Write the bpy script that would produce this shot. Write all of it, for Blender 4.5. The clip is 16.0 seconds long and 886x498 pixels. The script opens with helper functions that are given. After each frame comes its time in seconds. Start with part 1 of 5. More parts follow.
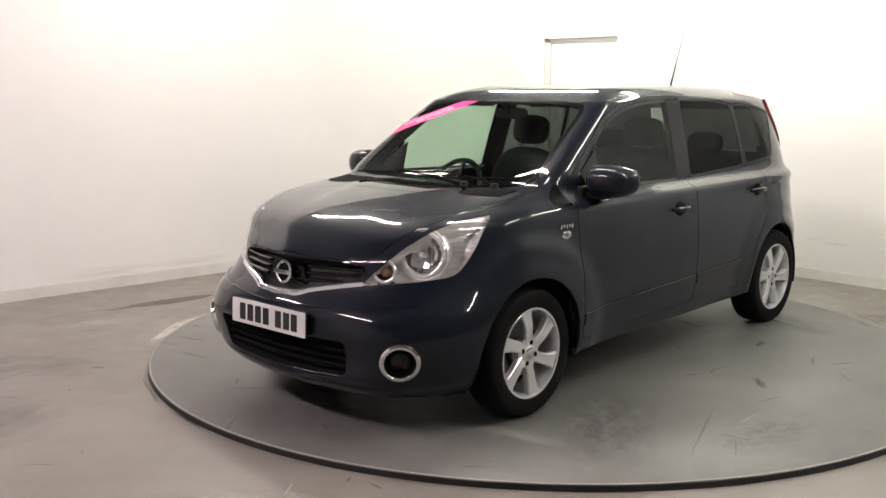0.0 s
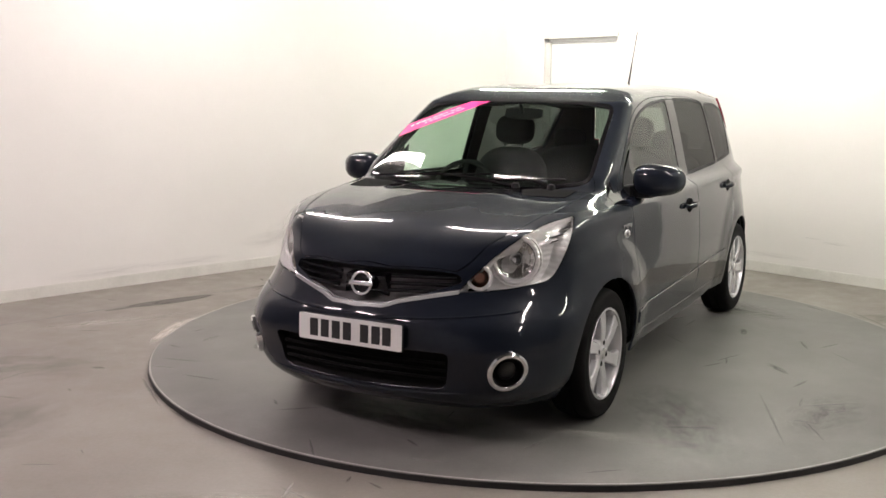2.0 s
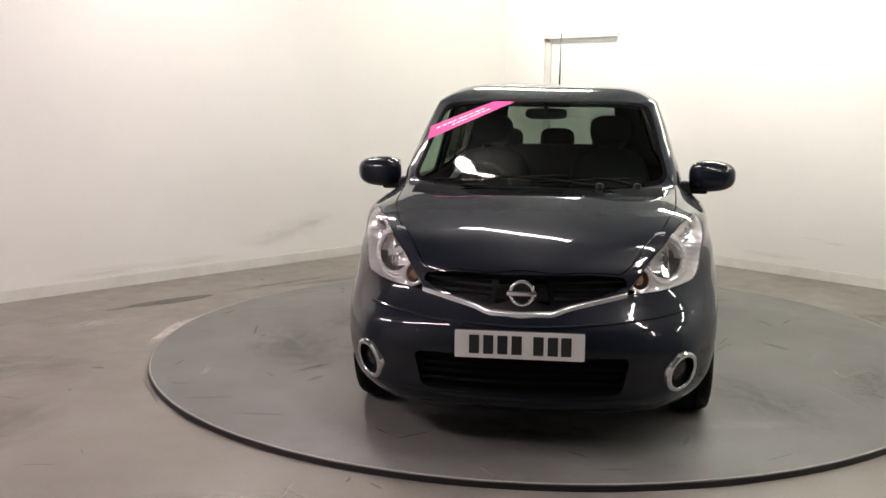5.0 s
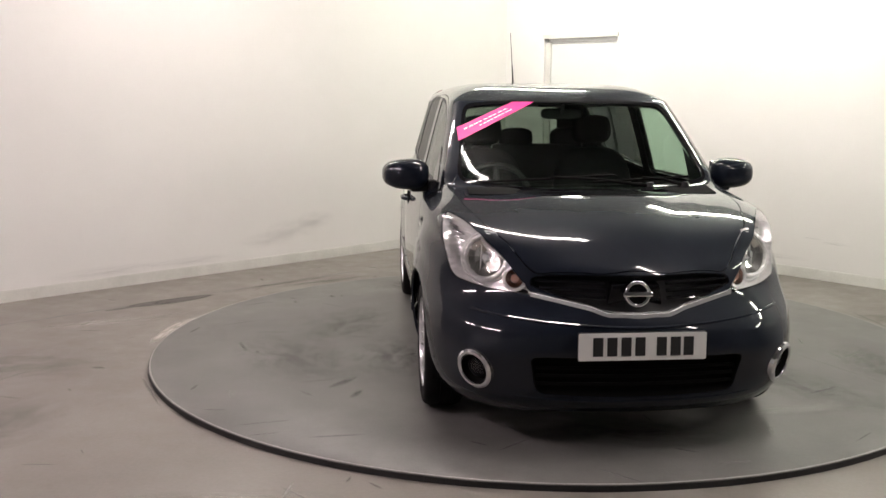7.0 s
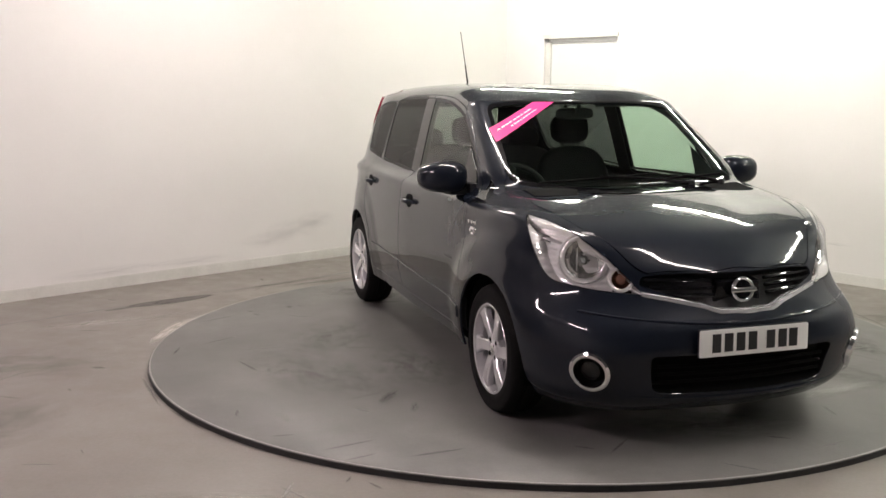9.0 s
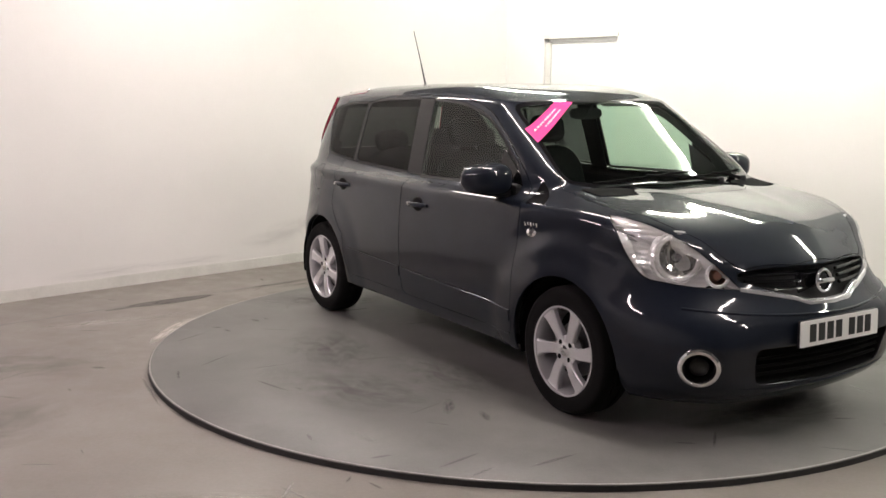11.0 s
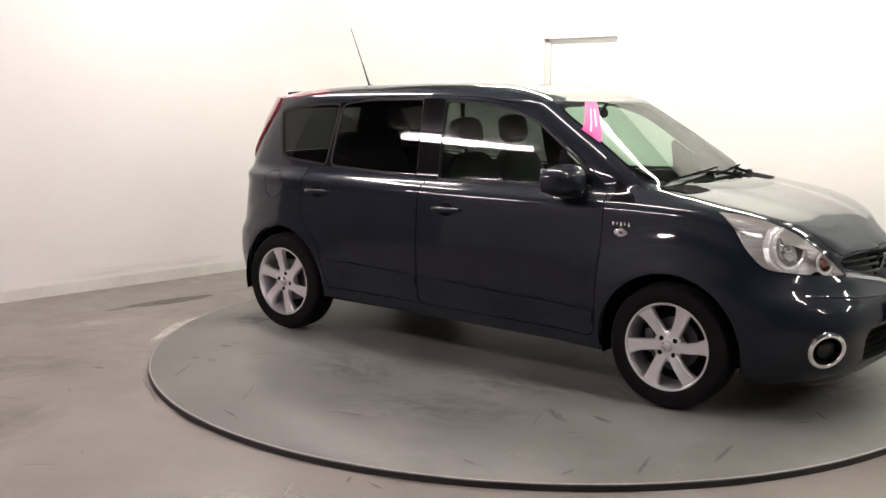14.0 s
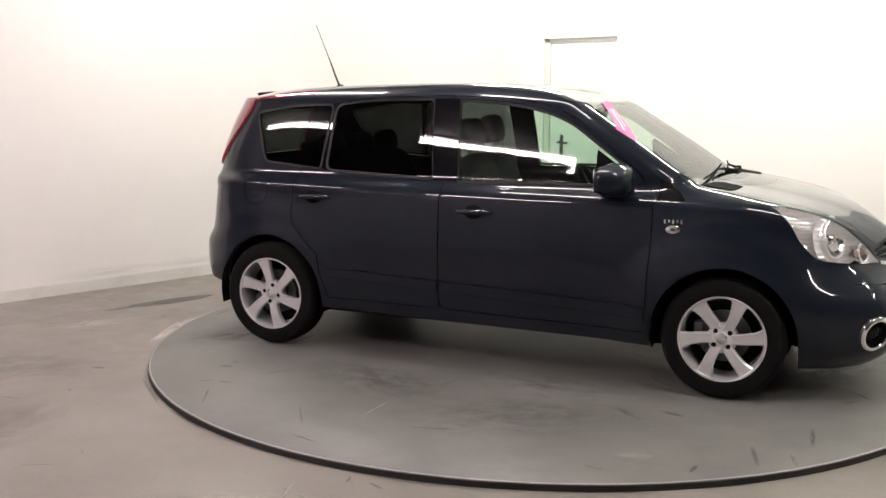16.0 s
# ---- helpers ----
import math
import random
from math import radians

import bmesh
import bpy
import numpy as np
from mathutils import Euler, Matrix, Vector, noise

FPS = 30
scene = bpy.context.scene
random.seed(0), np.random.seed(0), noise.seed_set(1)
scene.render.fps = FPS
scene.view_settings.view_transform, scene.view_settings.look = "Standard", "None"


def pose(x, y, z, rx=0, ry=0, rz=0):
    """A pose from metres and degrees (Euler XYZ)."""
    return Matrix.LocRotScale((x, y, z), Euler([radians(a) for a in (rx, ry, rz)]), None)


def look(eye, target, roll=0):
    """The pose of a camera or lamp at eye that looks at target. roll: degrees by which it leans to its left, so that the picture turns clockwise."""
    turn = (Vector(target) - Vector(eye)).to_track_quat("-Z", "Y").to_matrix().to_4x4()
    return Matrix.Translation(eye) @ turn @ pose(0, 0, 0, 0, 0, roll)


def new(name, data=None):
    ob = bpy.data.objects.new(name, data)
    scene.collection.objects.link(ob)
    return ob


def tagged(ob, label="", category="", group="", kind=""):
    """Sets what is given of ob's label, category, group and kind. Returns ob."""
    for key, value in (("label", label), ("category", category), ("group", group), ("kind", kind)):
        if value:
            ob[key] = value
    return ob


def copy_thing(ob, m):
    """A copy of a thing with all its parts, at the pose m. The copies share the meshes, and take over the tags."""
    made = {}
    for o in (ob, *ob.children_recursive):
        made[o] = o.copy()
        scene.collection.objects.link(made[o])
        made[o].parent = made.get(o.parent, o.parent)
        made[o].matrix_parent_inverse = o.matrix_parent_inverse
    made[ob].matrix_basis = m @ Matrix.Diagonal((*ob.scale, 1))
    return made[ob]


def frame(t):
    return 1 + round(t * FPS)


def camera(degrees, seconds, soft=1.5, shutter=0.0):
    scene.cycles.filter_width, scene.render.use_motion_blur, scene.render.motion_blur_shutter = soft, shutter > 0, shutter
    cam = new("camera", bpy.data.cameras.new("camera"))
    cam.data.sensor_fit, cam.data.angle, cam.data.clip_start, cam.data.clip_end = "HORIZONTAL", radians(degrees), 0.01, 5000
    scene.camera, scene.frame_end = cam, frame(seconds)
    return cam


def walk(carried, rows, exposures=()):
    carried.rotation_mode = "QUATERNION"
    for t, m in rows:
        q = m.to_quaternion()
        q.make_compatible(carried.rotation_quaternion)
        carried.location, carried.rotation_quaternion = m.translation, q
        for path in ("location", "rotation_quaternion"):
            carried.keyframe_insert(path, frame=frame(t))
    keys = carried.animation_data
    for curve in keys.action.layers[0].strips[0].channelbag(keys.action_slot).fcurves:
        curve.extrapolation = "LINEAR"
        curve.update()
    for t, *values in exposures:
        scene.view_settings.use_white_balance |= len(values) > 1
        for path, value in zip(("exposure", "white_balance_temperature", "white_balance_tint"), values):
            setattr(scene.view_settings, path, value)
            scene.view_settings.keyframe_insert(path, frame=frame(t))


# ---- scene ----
cam = camera(47.3, 16.0)
EYE = Vector((0.0, -5.995, 1.512))
YAW, PITCH = radians(-5.518), radians(-9.141)
AIM = EYE + Vector((math.sin(YAW) * math.cos(PITCH), math.cos(YAW) * math.cos(PITCH), math.sin(PITCH)))
walk(cam, [(0.0, look(EYE, AIM, 0.204)), (16.0, look(EYE, AIM, 0.204))], exposures=[(0.0, -0.02), (3.5, -0.16), (7.0, -0.27), (9.0, -0.23), (12.5, -0.06), (16.0, 0.02)])

# ---- world and light ----
world = bpy.data.worlds.new("world")
scene.world = world
world.use_nodes = True
world.node_tree.nodes["Background"].inputs[0].default_value = (0.9, 0.95, 1.0, 1)
world.node_tree.nodes["Background"].inputs[1].default_value = 0.02

# room corner and the directions of its two visible walls
CORNER = Vector((-0.377, 4.672, 0.0))
D_LEFT = Vector((-0.661, -0.7504, 0.0)).normalized()
D_RIGHT = Vector((0.7504, -0.661, 0.0)).normalized()
FLOOR_Z, CEIL_Z = -0.03, 2.95
LEN_LEFT, LEN_RIGHT = 10.4, 10.4
LEFT_WHITE, RIGHT_WHITE = 6.3, 4.35


def in_room(a, b, z=0.0):
    """The place a metres along the left wall and b metres along the right wall from the corner."""
    p = CORNER + D_LEFT * a + D_RIGHT * b
    return Vector((p.x, p.y, z))


# ---- materials ----
def material(name, color, rough=0.5, metal=0.0, **kw):
    m = bpy.data.materials.new(name)
    m.use_nodes = True
    b = m.node_tree.nodes["Principled BSDF"]
    b.inputs["Base Color"].default_value = (*color, 1)
    b.inputs["Roughness"].default_value = rough
    b.inputs["Metallic"].default_value = metal
    for k, v in kw.items():
        b.inputs[k.replace("_", " ")].default_value = v
    return m


def noise_node(nt, scale, detail=4.0, rough=0.55, space="Object"):
    tc = nt.nodes.new("ShaderNodeTexCoord")
    n = nt.nodes.new("ShaderNodeTexNoise")
    n.inputs["Scale"].default_value = scale
    n.inputs["Detail"].default_value = detail
    n.inputs["Roughness"].default_value = rough
    nt.links.new(tc.outputs[space], n.inputs["Vector"])
    return n


def ramp(nt, source, stops):
    r = nt.nodes.new("ShaderNodeValToRGB")
    while len(r.color_ramp.elements) < len(stops):
        r.color_ramp.elements.new(0.5)
    for e, (p, c) in zip(r.color_ramp.elements, stops):
        e.position, e.color = p, (*c, 1)
    nt.links.new(source, r.inputs[0])
    return r


def mix(nt, fac, a, b, kind="MIX"):
    n = nt.nodes.new("ShaderNodeMix")
    n.data_type, n.blend_type = "RGBA", kind
    if isinstance(fac, float):
        n.inputs[0].default_value = fac
    else:
        nt.links.new(fac, n.inputs[0])
    for i, v in ((6, a), (7, b)):
        if isinstance(v, tuple):
            n.inputs[i].default_value = (*v, 1)
        else:
            nt.links.new(v, n.inputs[i])
    return n.outputs[2]


def bump(nt, bsdf, source, strength, distance):
    n = nt.nodes.new("ShaderNodeBump")
    n.inputs["Strength"].default_value = strength
    n.inputs["Distance"].default_value = distance
    nt.links.new(source, n.inputs["Height"])
    nt.links.new(n.outputs[0], bsdf.inputs["Normal"])


def stained(name, dark, base, light, rough, scale=1.0, bumpy=0.15, grain=90.0, gloss=None, clouds=0.8):
    """Concrete or painted plaster: large stains, middle clouds and a fine grain."""
    m = material(name, base, rough)
    nt = m.node_tree
    b = nt.nodes["Principled BSDF"]
    big, mid, fine = noise_node(nt, 0.7 * scale, 5.0), noise_node(nt, 3.6 * scale, 6.0, 0.65), noise_node(nt, grain, 3.0)
    r1 = ramp(nt, big.outputs[0], [(0.30, dark), (0.52, base), (0.72, light)])
    r2 = ramp(nt, mid.outputs[0], [(0.30, (0.80, 0.80, 0.79)), (0.62, (1.0, 1.0, 1.0))])
    c = mix(nt, clouds, r1.outputs[0], r2.outputs[0], "MULTIPLY")
    r3 = ramp(nt, fine.outputs[0], [(0.3, (0.86, 0.86, 0.86)), (0.7, (1.0, 1.0, 1.0))])
    c = mix(nt, 0.75 * clouds, c, r3.outputs[0], "MULTIPLY")
    nt.links.new(c, b.inputs["Base Color"])
    if gloss:
        g = ramp(nt, mid.outputs[0], [(0.3, (gloss[0],) * 3), (0.7, (gloss[1],) * 3)])
        nt.links.new(g.outputs[0], b.inputs["Roughness"])
    b.inputs["Specular IOR Level"].default_value = 0.28
    bump(nt, b, fine.outputs[0], bumpy, 0.002)
    return m


def glass(name, tint, gloss=1.0):
    """Thin pane: tinted see-through with a Fresnel gloss."""
    m = bpy.data.materials.new(name)
    m.use_nodes = True
    nt = m.node_tree
    nt.nodes.clear()
    out, mx = nt.nodes.new("ShaderNodeOutputMaterial"), nt.nodes.new("ShaderNodeMixShader")
    tr, gl, lw = nt.nodes.new("ShaderNodeBsdfTransparent"), nt.nodes.new("ShaderNodeBsdfGlossy"), nt.nodes.new("ShaderNodeLayerWeight")
    tr.inputs[0].default_value = (*tint, 1)
    gl.inputs["Roughness"].default_value = 0.015
    gl.inputs["Color"].default_value = (gloss, gloss, gloss, 1)
    lw.inputs[0].default_value = 0.5
    up, ml = nt.nodes.new("ShaderNodeMath"), nt.nodes.new("ShaderNodeMath")
    up.operation, ml.operation = "POWER", "MULTIPLY_ADD"
    up.inputs[1].default_value, ml.inputs[1].default_value, ml.inputs[2].default_value = 5.0, 0.93, 0.045
    nt.links.new(lw.outputs["Facing"], up.inputs[0])
    nt.links.new(up.outputs[0], ml.inputs[0])
    nt.links.new(ml.outputs[0], mx.inputs[0])
    nt.links.new(tr.outputs[0], mx.inputs[1])
    nt.links.new(gl.outputs[0], mx.inputs[2])
    nt.links.new(mx.outputs[0], out.inputs[0])
    return m


def emitter(name, color, strength):
    m = material(name, color)
    b = m.node_tree.nodes["Principled BSDF"]
    b.inputs["Emission Color"].default_value = (*color, 1)
    b.inputs["Emission Strength"].default_value = strength
    return m


M_WALL = stained("wall_paint", (0.755, 0.738, 0.718), (0.78, 0.763, 0.743), (0.80, 0.785, 0.767), 0.75, 0.35, 0.06, clouds=0.15)
# greys for walls out of view, picked for what the car mirrors
M_WALLDARK = stained("dark_unseen_wall", (0.075, 0.075, 0.077), (0.09, 0.09, 0.092), (0.105, 0.105, 0.107), 0.8, 0.5, 0.06)
M_WALLMID = stained("grey_unseen_wall", (0.31, 0.315, 0.32), (0.38, 0.385, 0.39), (0.45, 0.455, 0.46), 0.8, 0.8, 0.06)
M_TRIM = stained("skirting_paint", (0.68, 0.67, 0.63), (0.74, 0.73, 0.69), (0.77, 0.76, 0.73), 0.6)
M_CEIL = stained("dark_ceiling_paint", (0.11, 0.11, 0.11), (0.14, 0.14, 0.14), (0.17, 0.17, 0.17), 0.9)
M_FLOOR = stained("concrete_floor", (0.195, 0.174, 0.156), (0.232, 0.211, 0.190), (0.268, 0.248, 0.226), 0.5, 1.6, 0.3, 60, (0.30, 0.55))
M_DISC = stained("turntable_deck", (0.128, 0.126, 0.119), (0.165, 0.162, 0.153), (0.205, 0.201, 0.190), 0.4, 1.7, 0.2, 80, (0.36, 0.46))
M_DISC.node_tree.nodes["Principled BSDF"].inputs["Specular IOR Level"].default_value = 0.30
M_EDGE = material("black_rubber_edge", (0.012, 0.011, 0.011), 0.55)
M_CHIP = material("chipped_pale_paint", (0.34, 0.33, 0.31), 0.6)
M_STAIN = material("oily_stain", (0.075, 0.072, 0.070), 0.35)
M_DOOR = material("white_door_paint", (0.72, 0.73, 0.72), 0.5)
M_HEAD = material("grey_track", (0.33, 0.33, 0.32), 0.5)
TUBE_TINTS = ((0.985, 1.0, 0.865), (1.0, 0.905, 0.86), (1.0, 0.825, 0.855))
M_TUBES = [emitter("lit_diffuser", c, p) for c, p in zip(TUBE_TINTS, (80.0, 110.0, 142.0))]
M_FIXTURE = material("white_enamel", (0.7, 0.7, 0.7), 0.4)

M_PAINT = material("dark_blue_metallic_paint", (0.0068, 0.0098, 0.0150), 0.45, 0.0, Specular_IOR_Level=0.07, Coat_Weight=1.0, Coat_Roughness=0.025, Coat_IOR=1.38)
nt_p = M_PAINT.node_tree
peel = noise_node(nt_p, 5.0, 3.0)
peel_bump = nt_p.nodes.new("ShaderNodeBump")
peel_bump.inputs["Strength"].default_value = 0.05
peel_bump.inputs["Distance"].default_value = 0.02
nt_p.links.new(peel.outputs[0], peel_bump.inputs["Height"])
nt_p.links.new(peel_bump.outputs[0], nt_p.nodes["Principled BSDF"].inputs["Coat Normal"])
# faint smears of dust, with mottled reflections put into the base colour
smear = noise_node(nt_p, 3.2, 5.0, 0.6)
smear_c = ramp(nt_p, smear.outputs[0], [(0.32, (0.0050, 0.0072, 0.0128)), (0.52, (0.0060, 0.0085, 0.0150)), (0.72, (0.0082, 0.0110, 0.0180))])
smear_r = ramp(nt_p, smear.outputs[0], [(0.38, (0.02,) * 3), (0.75, (0.07,) * 3)])
nt_p.links.new(smear_c.outputs[0], nt_p.nodes["Principled BSDF"].inputs["Base Color"])
nt_p.links.new(smear_r.outputs[0], nt_p.nodes["Principled BSDF"].inputs["Coat Roughness"])
M_BLACK = material("black_plastic", (0.008, 0.008, 0.009), 0.5, 0.0, Specular_IOR_Level=0.25)
M_GLOSSBLACK = material("gloss_black_trim", (0.005, 0.005, 0.006), 0.02, 0.0, Specular_IOR_Level=0.30)
M_RUBBER = material("tyre_rubber", (0.0065, 0.006, 0.0062), 0.75, 0.0, Specular_IOR_Level=0.10)
M_ALLOY = material("silver_alloy", (0.74, 0.73, 0.75), 0.24, 0.60)
M_BRIGHT = material("bright_trim", (0.88, 0.88, 0.90), 0.12, 0.72)
M_CHROME = material("chrome", (0.82, 0.82, 0.84), 0.09, 1.0)
M_DARKMETAL = material("dark_steel", (0.10, 0.10, 0.105), 0.45, 0.8)
M_LINER = material("dark_liner", (0.006, 0.006, 0.006), 0.9, 0.0, Specular_IOR_Level=0.08)
M_TRIMIN = material("charcoal_interior_trim", (0.018, 0.018, 0.019), 0.8, 0.0, Specular_IOR_Level=0.2)
M_CLOTH = material("charcoal_seat_cloth", (0.014, 0.014, 0.015), 0.95, 0.0, Specular_IOR_Level=0.1)
M_HEADLINER = material("grey_headliner", (0.10, 0.10, 0.095), 0.95)
M_GLASS = glass("clear_green_glass", (0.66, 0.80, 0.70), 0.7)
M_PRIVACY = glass("privacy_glass", (0.095, 0.10, 0.097), 0.38)
M_REARGLASS = glass("dark_rear_glass", (0.24, 0.26, 0.24), 0.6)
M_LENS = glass("clear_lamp_lens", (0.97, 0.97, 0.97))
M_RED = material("red_lamp_plastic", (0.19, 0.006, 0.022), 0.12, 0.0, Coat_Weight=1.0)
M_AMBER = material("amber_bulb", (0.30, 0.15, 0.11), 0.15, 0.3)
M_PLATE = material("white_reflective_plate", (0.72, 0.72, 0.70), 0.4)
M_INK = material("black_ink", (0.012, 0.012, 0.013), 0.5)
M_PINK = material("pink_sunstrip", (0.80, 0.035, 0.24), 0.5)
M_WHITE = material("white_sticker", (0.78, 0.78, 0.77), 0.5)


# ---- helpers for meshes ----
def part(name, bm, mat, parent=None, label="", smooth=True, pose_m=None):
    """One mesh object from a bmesh, under a thing or a part."""
    me = bpy.data.meshes.new(name)
    bmesh.ops.recalc_face_normals(bm, faces=bm.faces[:])
    bm.to_mesh(me)
    bm.free()
    return link_mesh(name, me, mat, parent, label, smooth, pose_m)


def link_mesh(name, me, mat, parent=None, label="", smooth=True, pose_m=None):
    for m in mat if isinstance(mat, (list, tuple)) else (mat,):
        me.materials.append(m)
    if smooth:
        me.polygons.foreach_set("use_smooth", [True] * len(me.polygons))
        if smooth != "all":
            me.set_sharp_from_angle(angle=radians(38))
    ob = new(name, me)
    ob.parent = parent
    if pose_m is not None:
        ob.matrix_basis = pose_m
    if label:
        tagged(ob, label)
    return ob


def box(sx, sy, sz, bevel=0.0, at=(0, 0, 0), segments=2):
    bm = bmesh.new()
    bmesh.ops.create_cube(bm, size=1.0, matrix=Matrix.Translation(at) @ Matrix.Diagonal((sx, sy, sz, 1)))
    if bevel:
        bmesh.ops.bevel(bm, geom=bm.edges[:], offset=bevel, segments=segments, profile=0.5, affect="EDGES")
    return bm


def merge(*bms):
    out = bmesh.new()
    for b in bms:
        me = bpy.data.meshes.new("tmp")
        b.to_mesh(me)
        b.free()
        out.from_mesh(me)
        bpy.data.meshes.remove(me)
    return out


def lathe(profile, steps=48, axis="y"):
    """A turned body from (radius, offset) pairs."""
    bm = bmesh.new()
    rings = []
    for k in range(steps):
        a = 2 * math.pi * k / steps
        c, s = math.cos(a), math.sin(a)
        rings.append([bm.verts.new((r * c, o, r * s) if axis == "y" else (r * c, r * s, o) if axis == "z" else (o, r * c, r * s)) for r, o in profile])
    for k in range(steps):
        p, q = rings[k], rings[(k + 1) % steps]
        for i in range(len(profile) - 1):
            bm.faces.new((p[i], q[i], q[i + 1], p[i + 1]))
    bmesh.ops.remove_doubles(bm, verts=bm.verts[:], dist=1e-5)
    return bm


def tube(points, radius, sides=8, closed=False):
    """A round bar through points."""
    bm = bmesh.new()
    pts = [Vector(p) for p in points]
    n = len(pts)
    rings = []
    for i, p in enumerate(pts):
        a = pts[(i - 1) % n] if closed or i else pts[0]
        b = pts[(i + 1) % n] if closed or i < n - 1 else pts[-1]
        t = (b - a).normalized()
        u = t.cross(Vector((0.13, 0.21, 0.97))).normalized()
        v = t.cross(u)
        rings.append([bm.verts.new(p + (u * math.cos(k * 2 * math.pi / sides) + v * math.sin(k * 2 * math.pi / sides)) * (radius[i] if isinstance(radius, (list, tuple)) else radius)) for k in range(sides)])
    for i in range(n if closed else n - 1):
        p, q = rings[i], rings[(i + 1) % n]
        for k in range(sides):
            bm.faces.new((p[k], p[(k + 1) % sides], q[(k + 1) % sides], q[k]))
    if not closed:
        bm.faces.new(rings[0])
        bm.faces.new(rings[-1][::-1])
    return bm


def prism(outline, depth, bevel=0.0):
    """A slab with the given (x, z) outline, from y = 0 to y = depth."""
    bm = bmesh.new()
    f = bm.faces.new([bm.verts.new((x, 0, z)) for x, z in outline])
    g = bmesh.ops.extrude_face_region(bm, geom=[f])
    bmesh.ops.translate(bm, verts=[e for e in g["geom"] if isinstance(e, bmesh.types.BMVert)], vec=(0, depth, 0))
    if bevel:
        bmesh.ops.bevel(bm, geom=bm.edges[:], offset=bevel, segments=2, profile=0.5, affect="EDGES")
    return bm


def empty(name):
    return new(name, None)


def curve(xs, ys):
    """A smooth monotone curve through (xs, ys)."""
    xs, ys = np.array(xs, float), np.array(ys, float)
    h, d = np.diff(xs), np.diff(ys) / np.diff(xs)
    m = np.zeros(len(xs))
    m[0], m[-1] = d[0], d[-1]
    for i in range(1, len(xs) - 1):
        if d[i - 1] * d[i] > 0:
            w1, w2 = 2 * h[i] + h[i - 1], h[i] + 2 * h[i - 1]
            m[i] = (w1 + w2) / (w1 / d[i - 1] + w2 / d[i])

    def at(x):
        x = np.clip(np.asarray(x, float), xs[0], xs[-1])
        i = np.clip(np.searchsorted(xs, x) - 1, 0, len(h) - 1)
        t = (x - xs[i]) / h[i]
        return ((1 + 2 * t) * (1 - t) ** 2 * ys[i] + t * (1 - t) ** 2 * h[i] * m[i]
                + t * t * (3 - 2 * t) * ys[i + 1] + t * t * (t - 1) * h[i] * m[i + 1])
    return at


# ---- room ----
def wall_bm(a, b, z0, z1, thick, inward, openings=()):
    """A wall from a to b with its inner face on that line; openings are (start, end, top) along it, from the floor."""
    d = (b - a).normalized()
    length = (b - a).length
    out = -inward
    spans = []
    x = 0.0
    for s, e, top in openings:
        spans += [(x, s, z0, z1), (s, e, top, z1)]
        x = e
    spans.append((x, length, z0, z1))
    bms = []
    for s, e, lo, hi in spans:
        bm = bmesh.new()
        corners = [a + d * s, a + d * e, a + d * e + out * thick, a + d * s + out * thick]
        lower = [bm.verts.new((p.x, p.y, lo)) for p in corners]
        upper = [bm.verts.new((p.x, p.y, hi)) for p in corners]
        bm.faces.new(lower[::-1]), bm.faces.new(upper)
        for i in range(4):
            bm.faces.new((lower[i], lower[(i + 1) % 4], upper[(i + 1) % 4], upper[i]))
        bms.append(bm)
    return merge(*bms)


DOOR_FROM, DOOR_TO, DOOR_TOP = 0.515, 1.418, 1.992


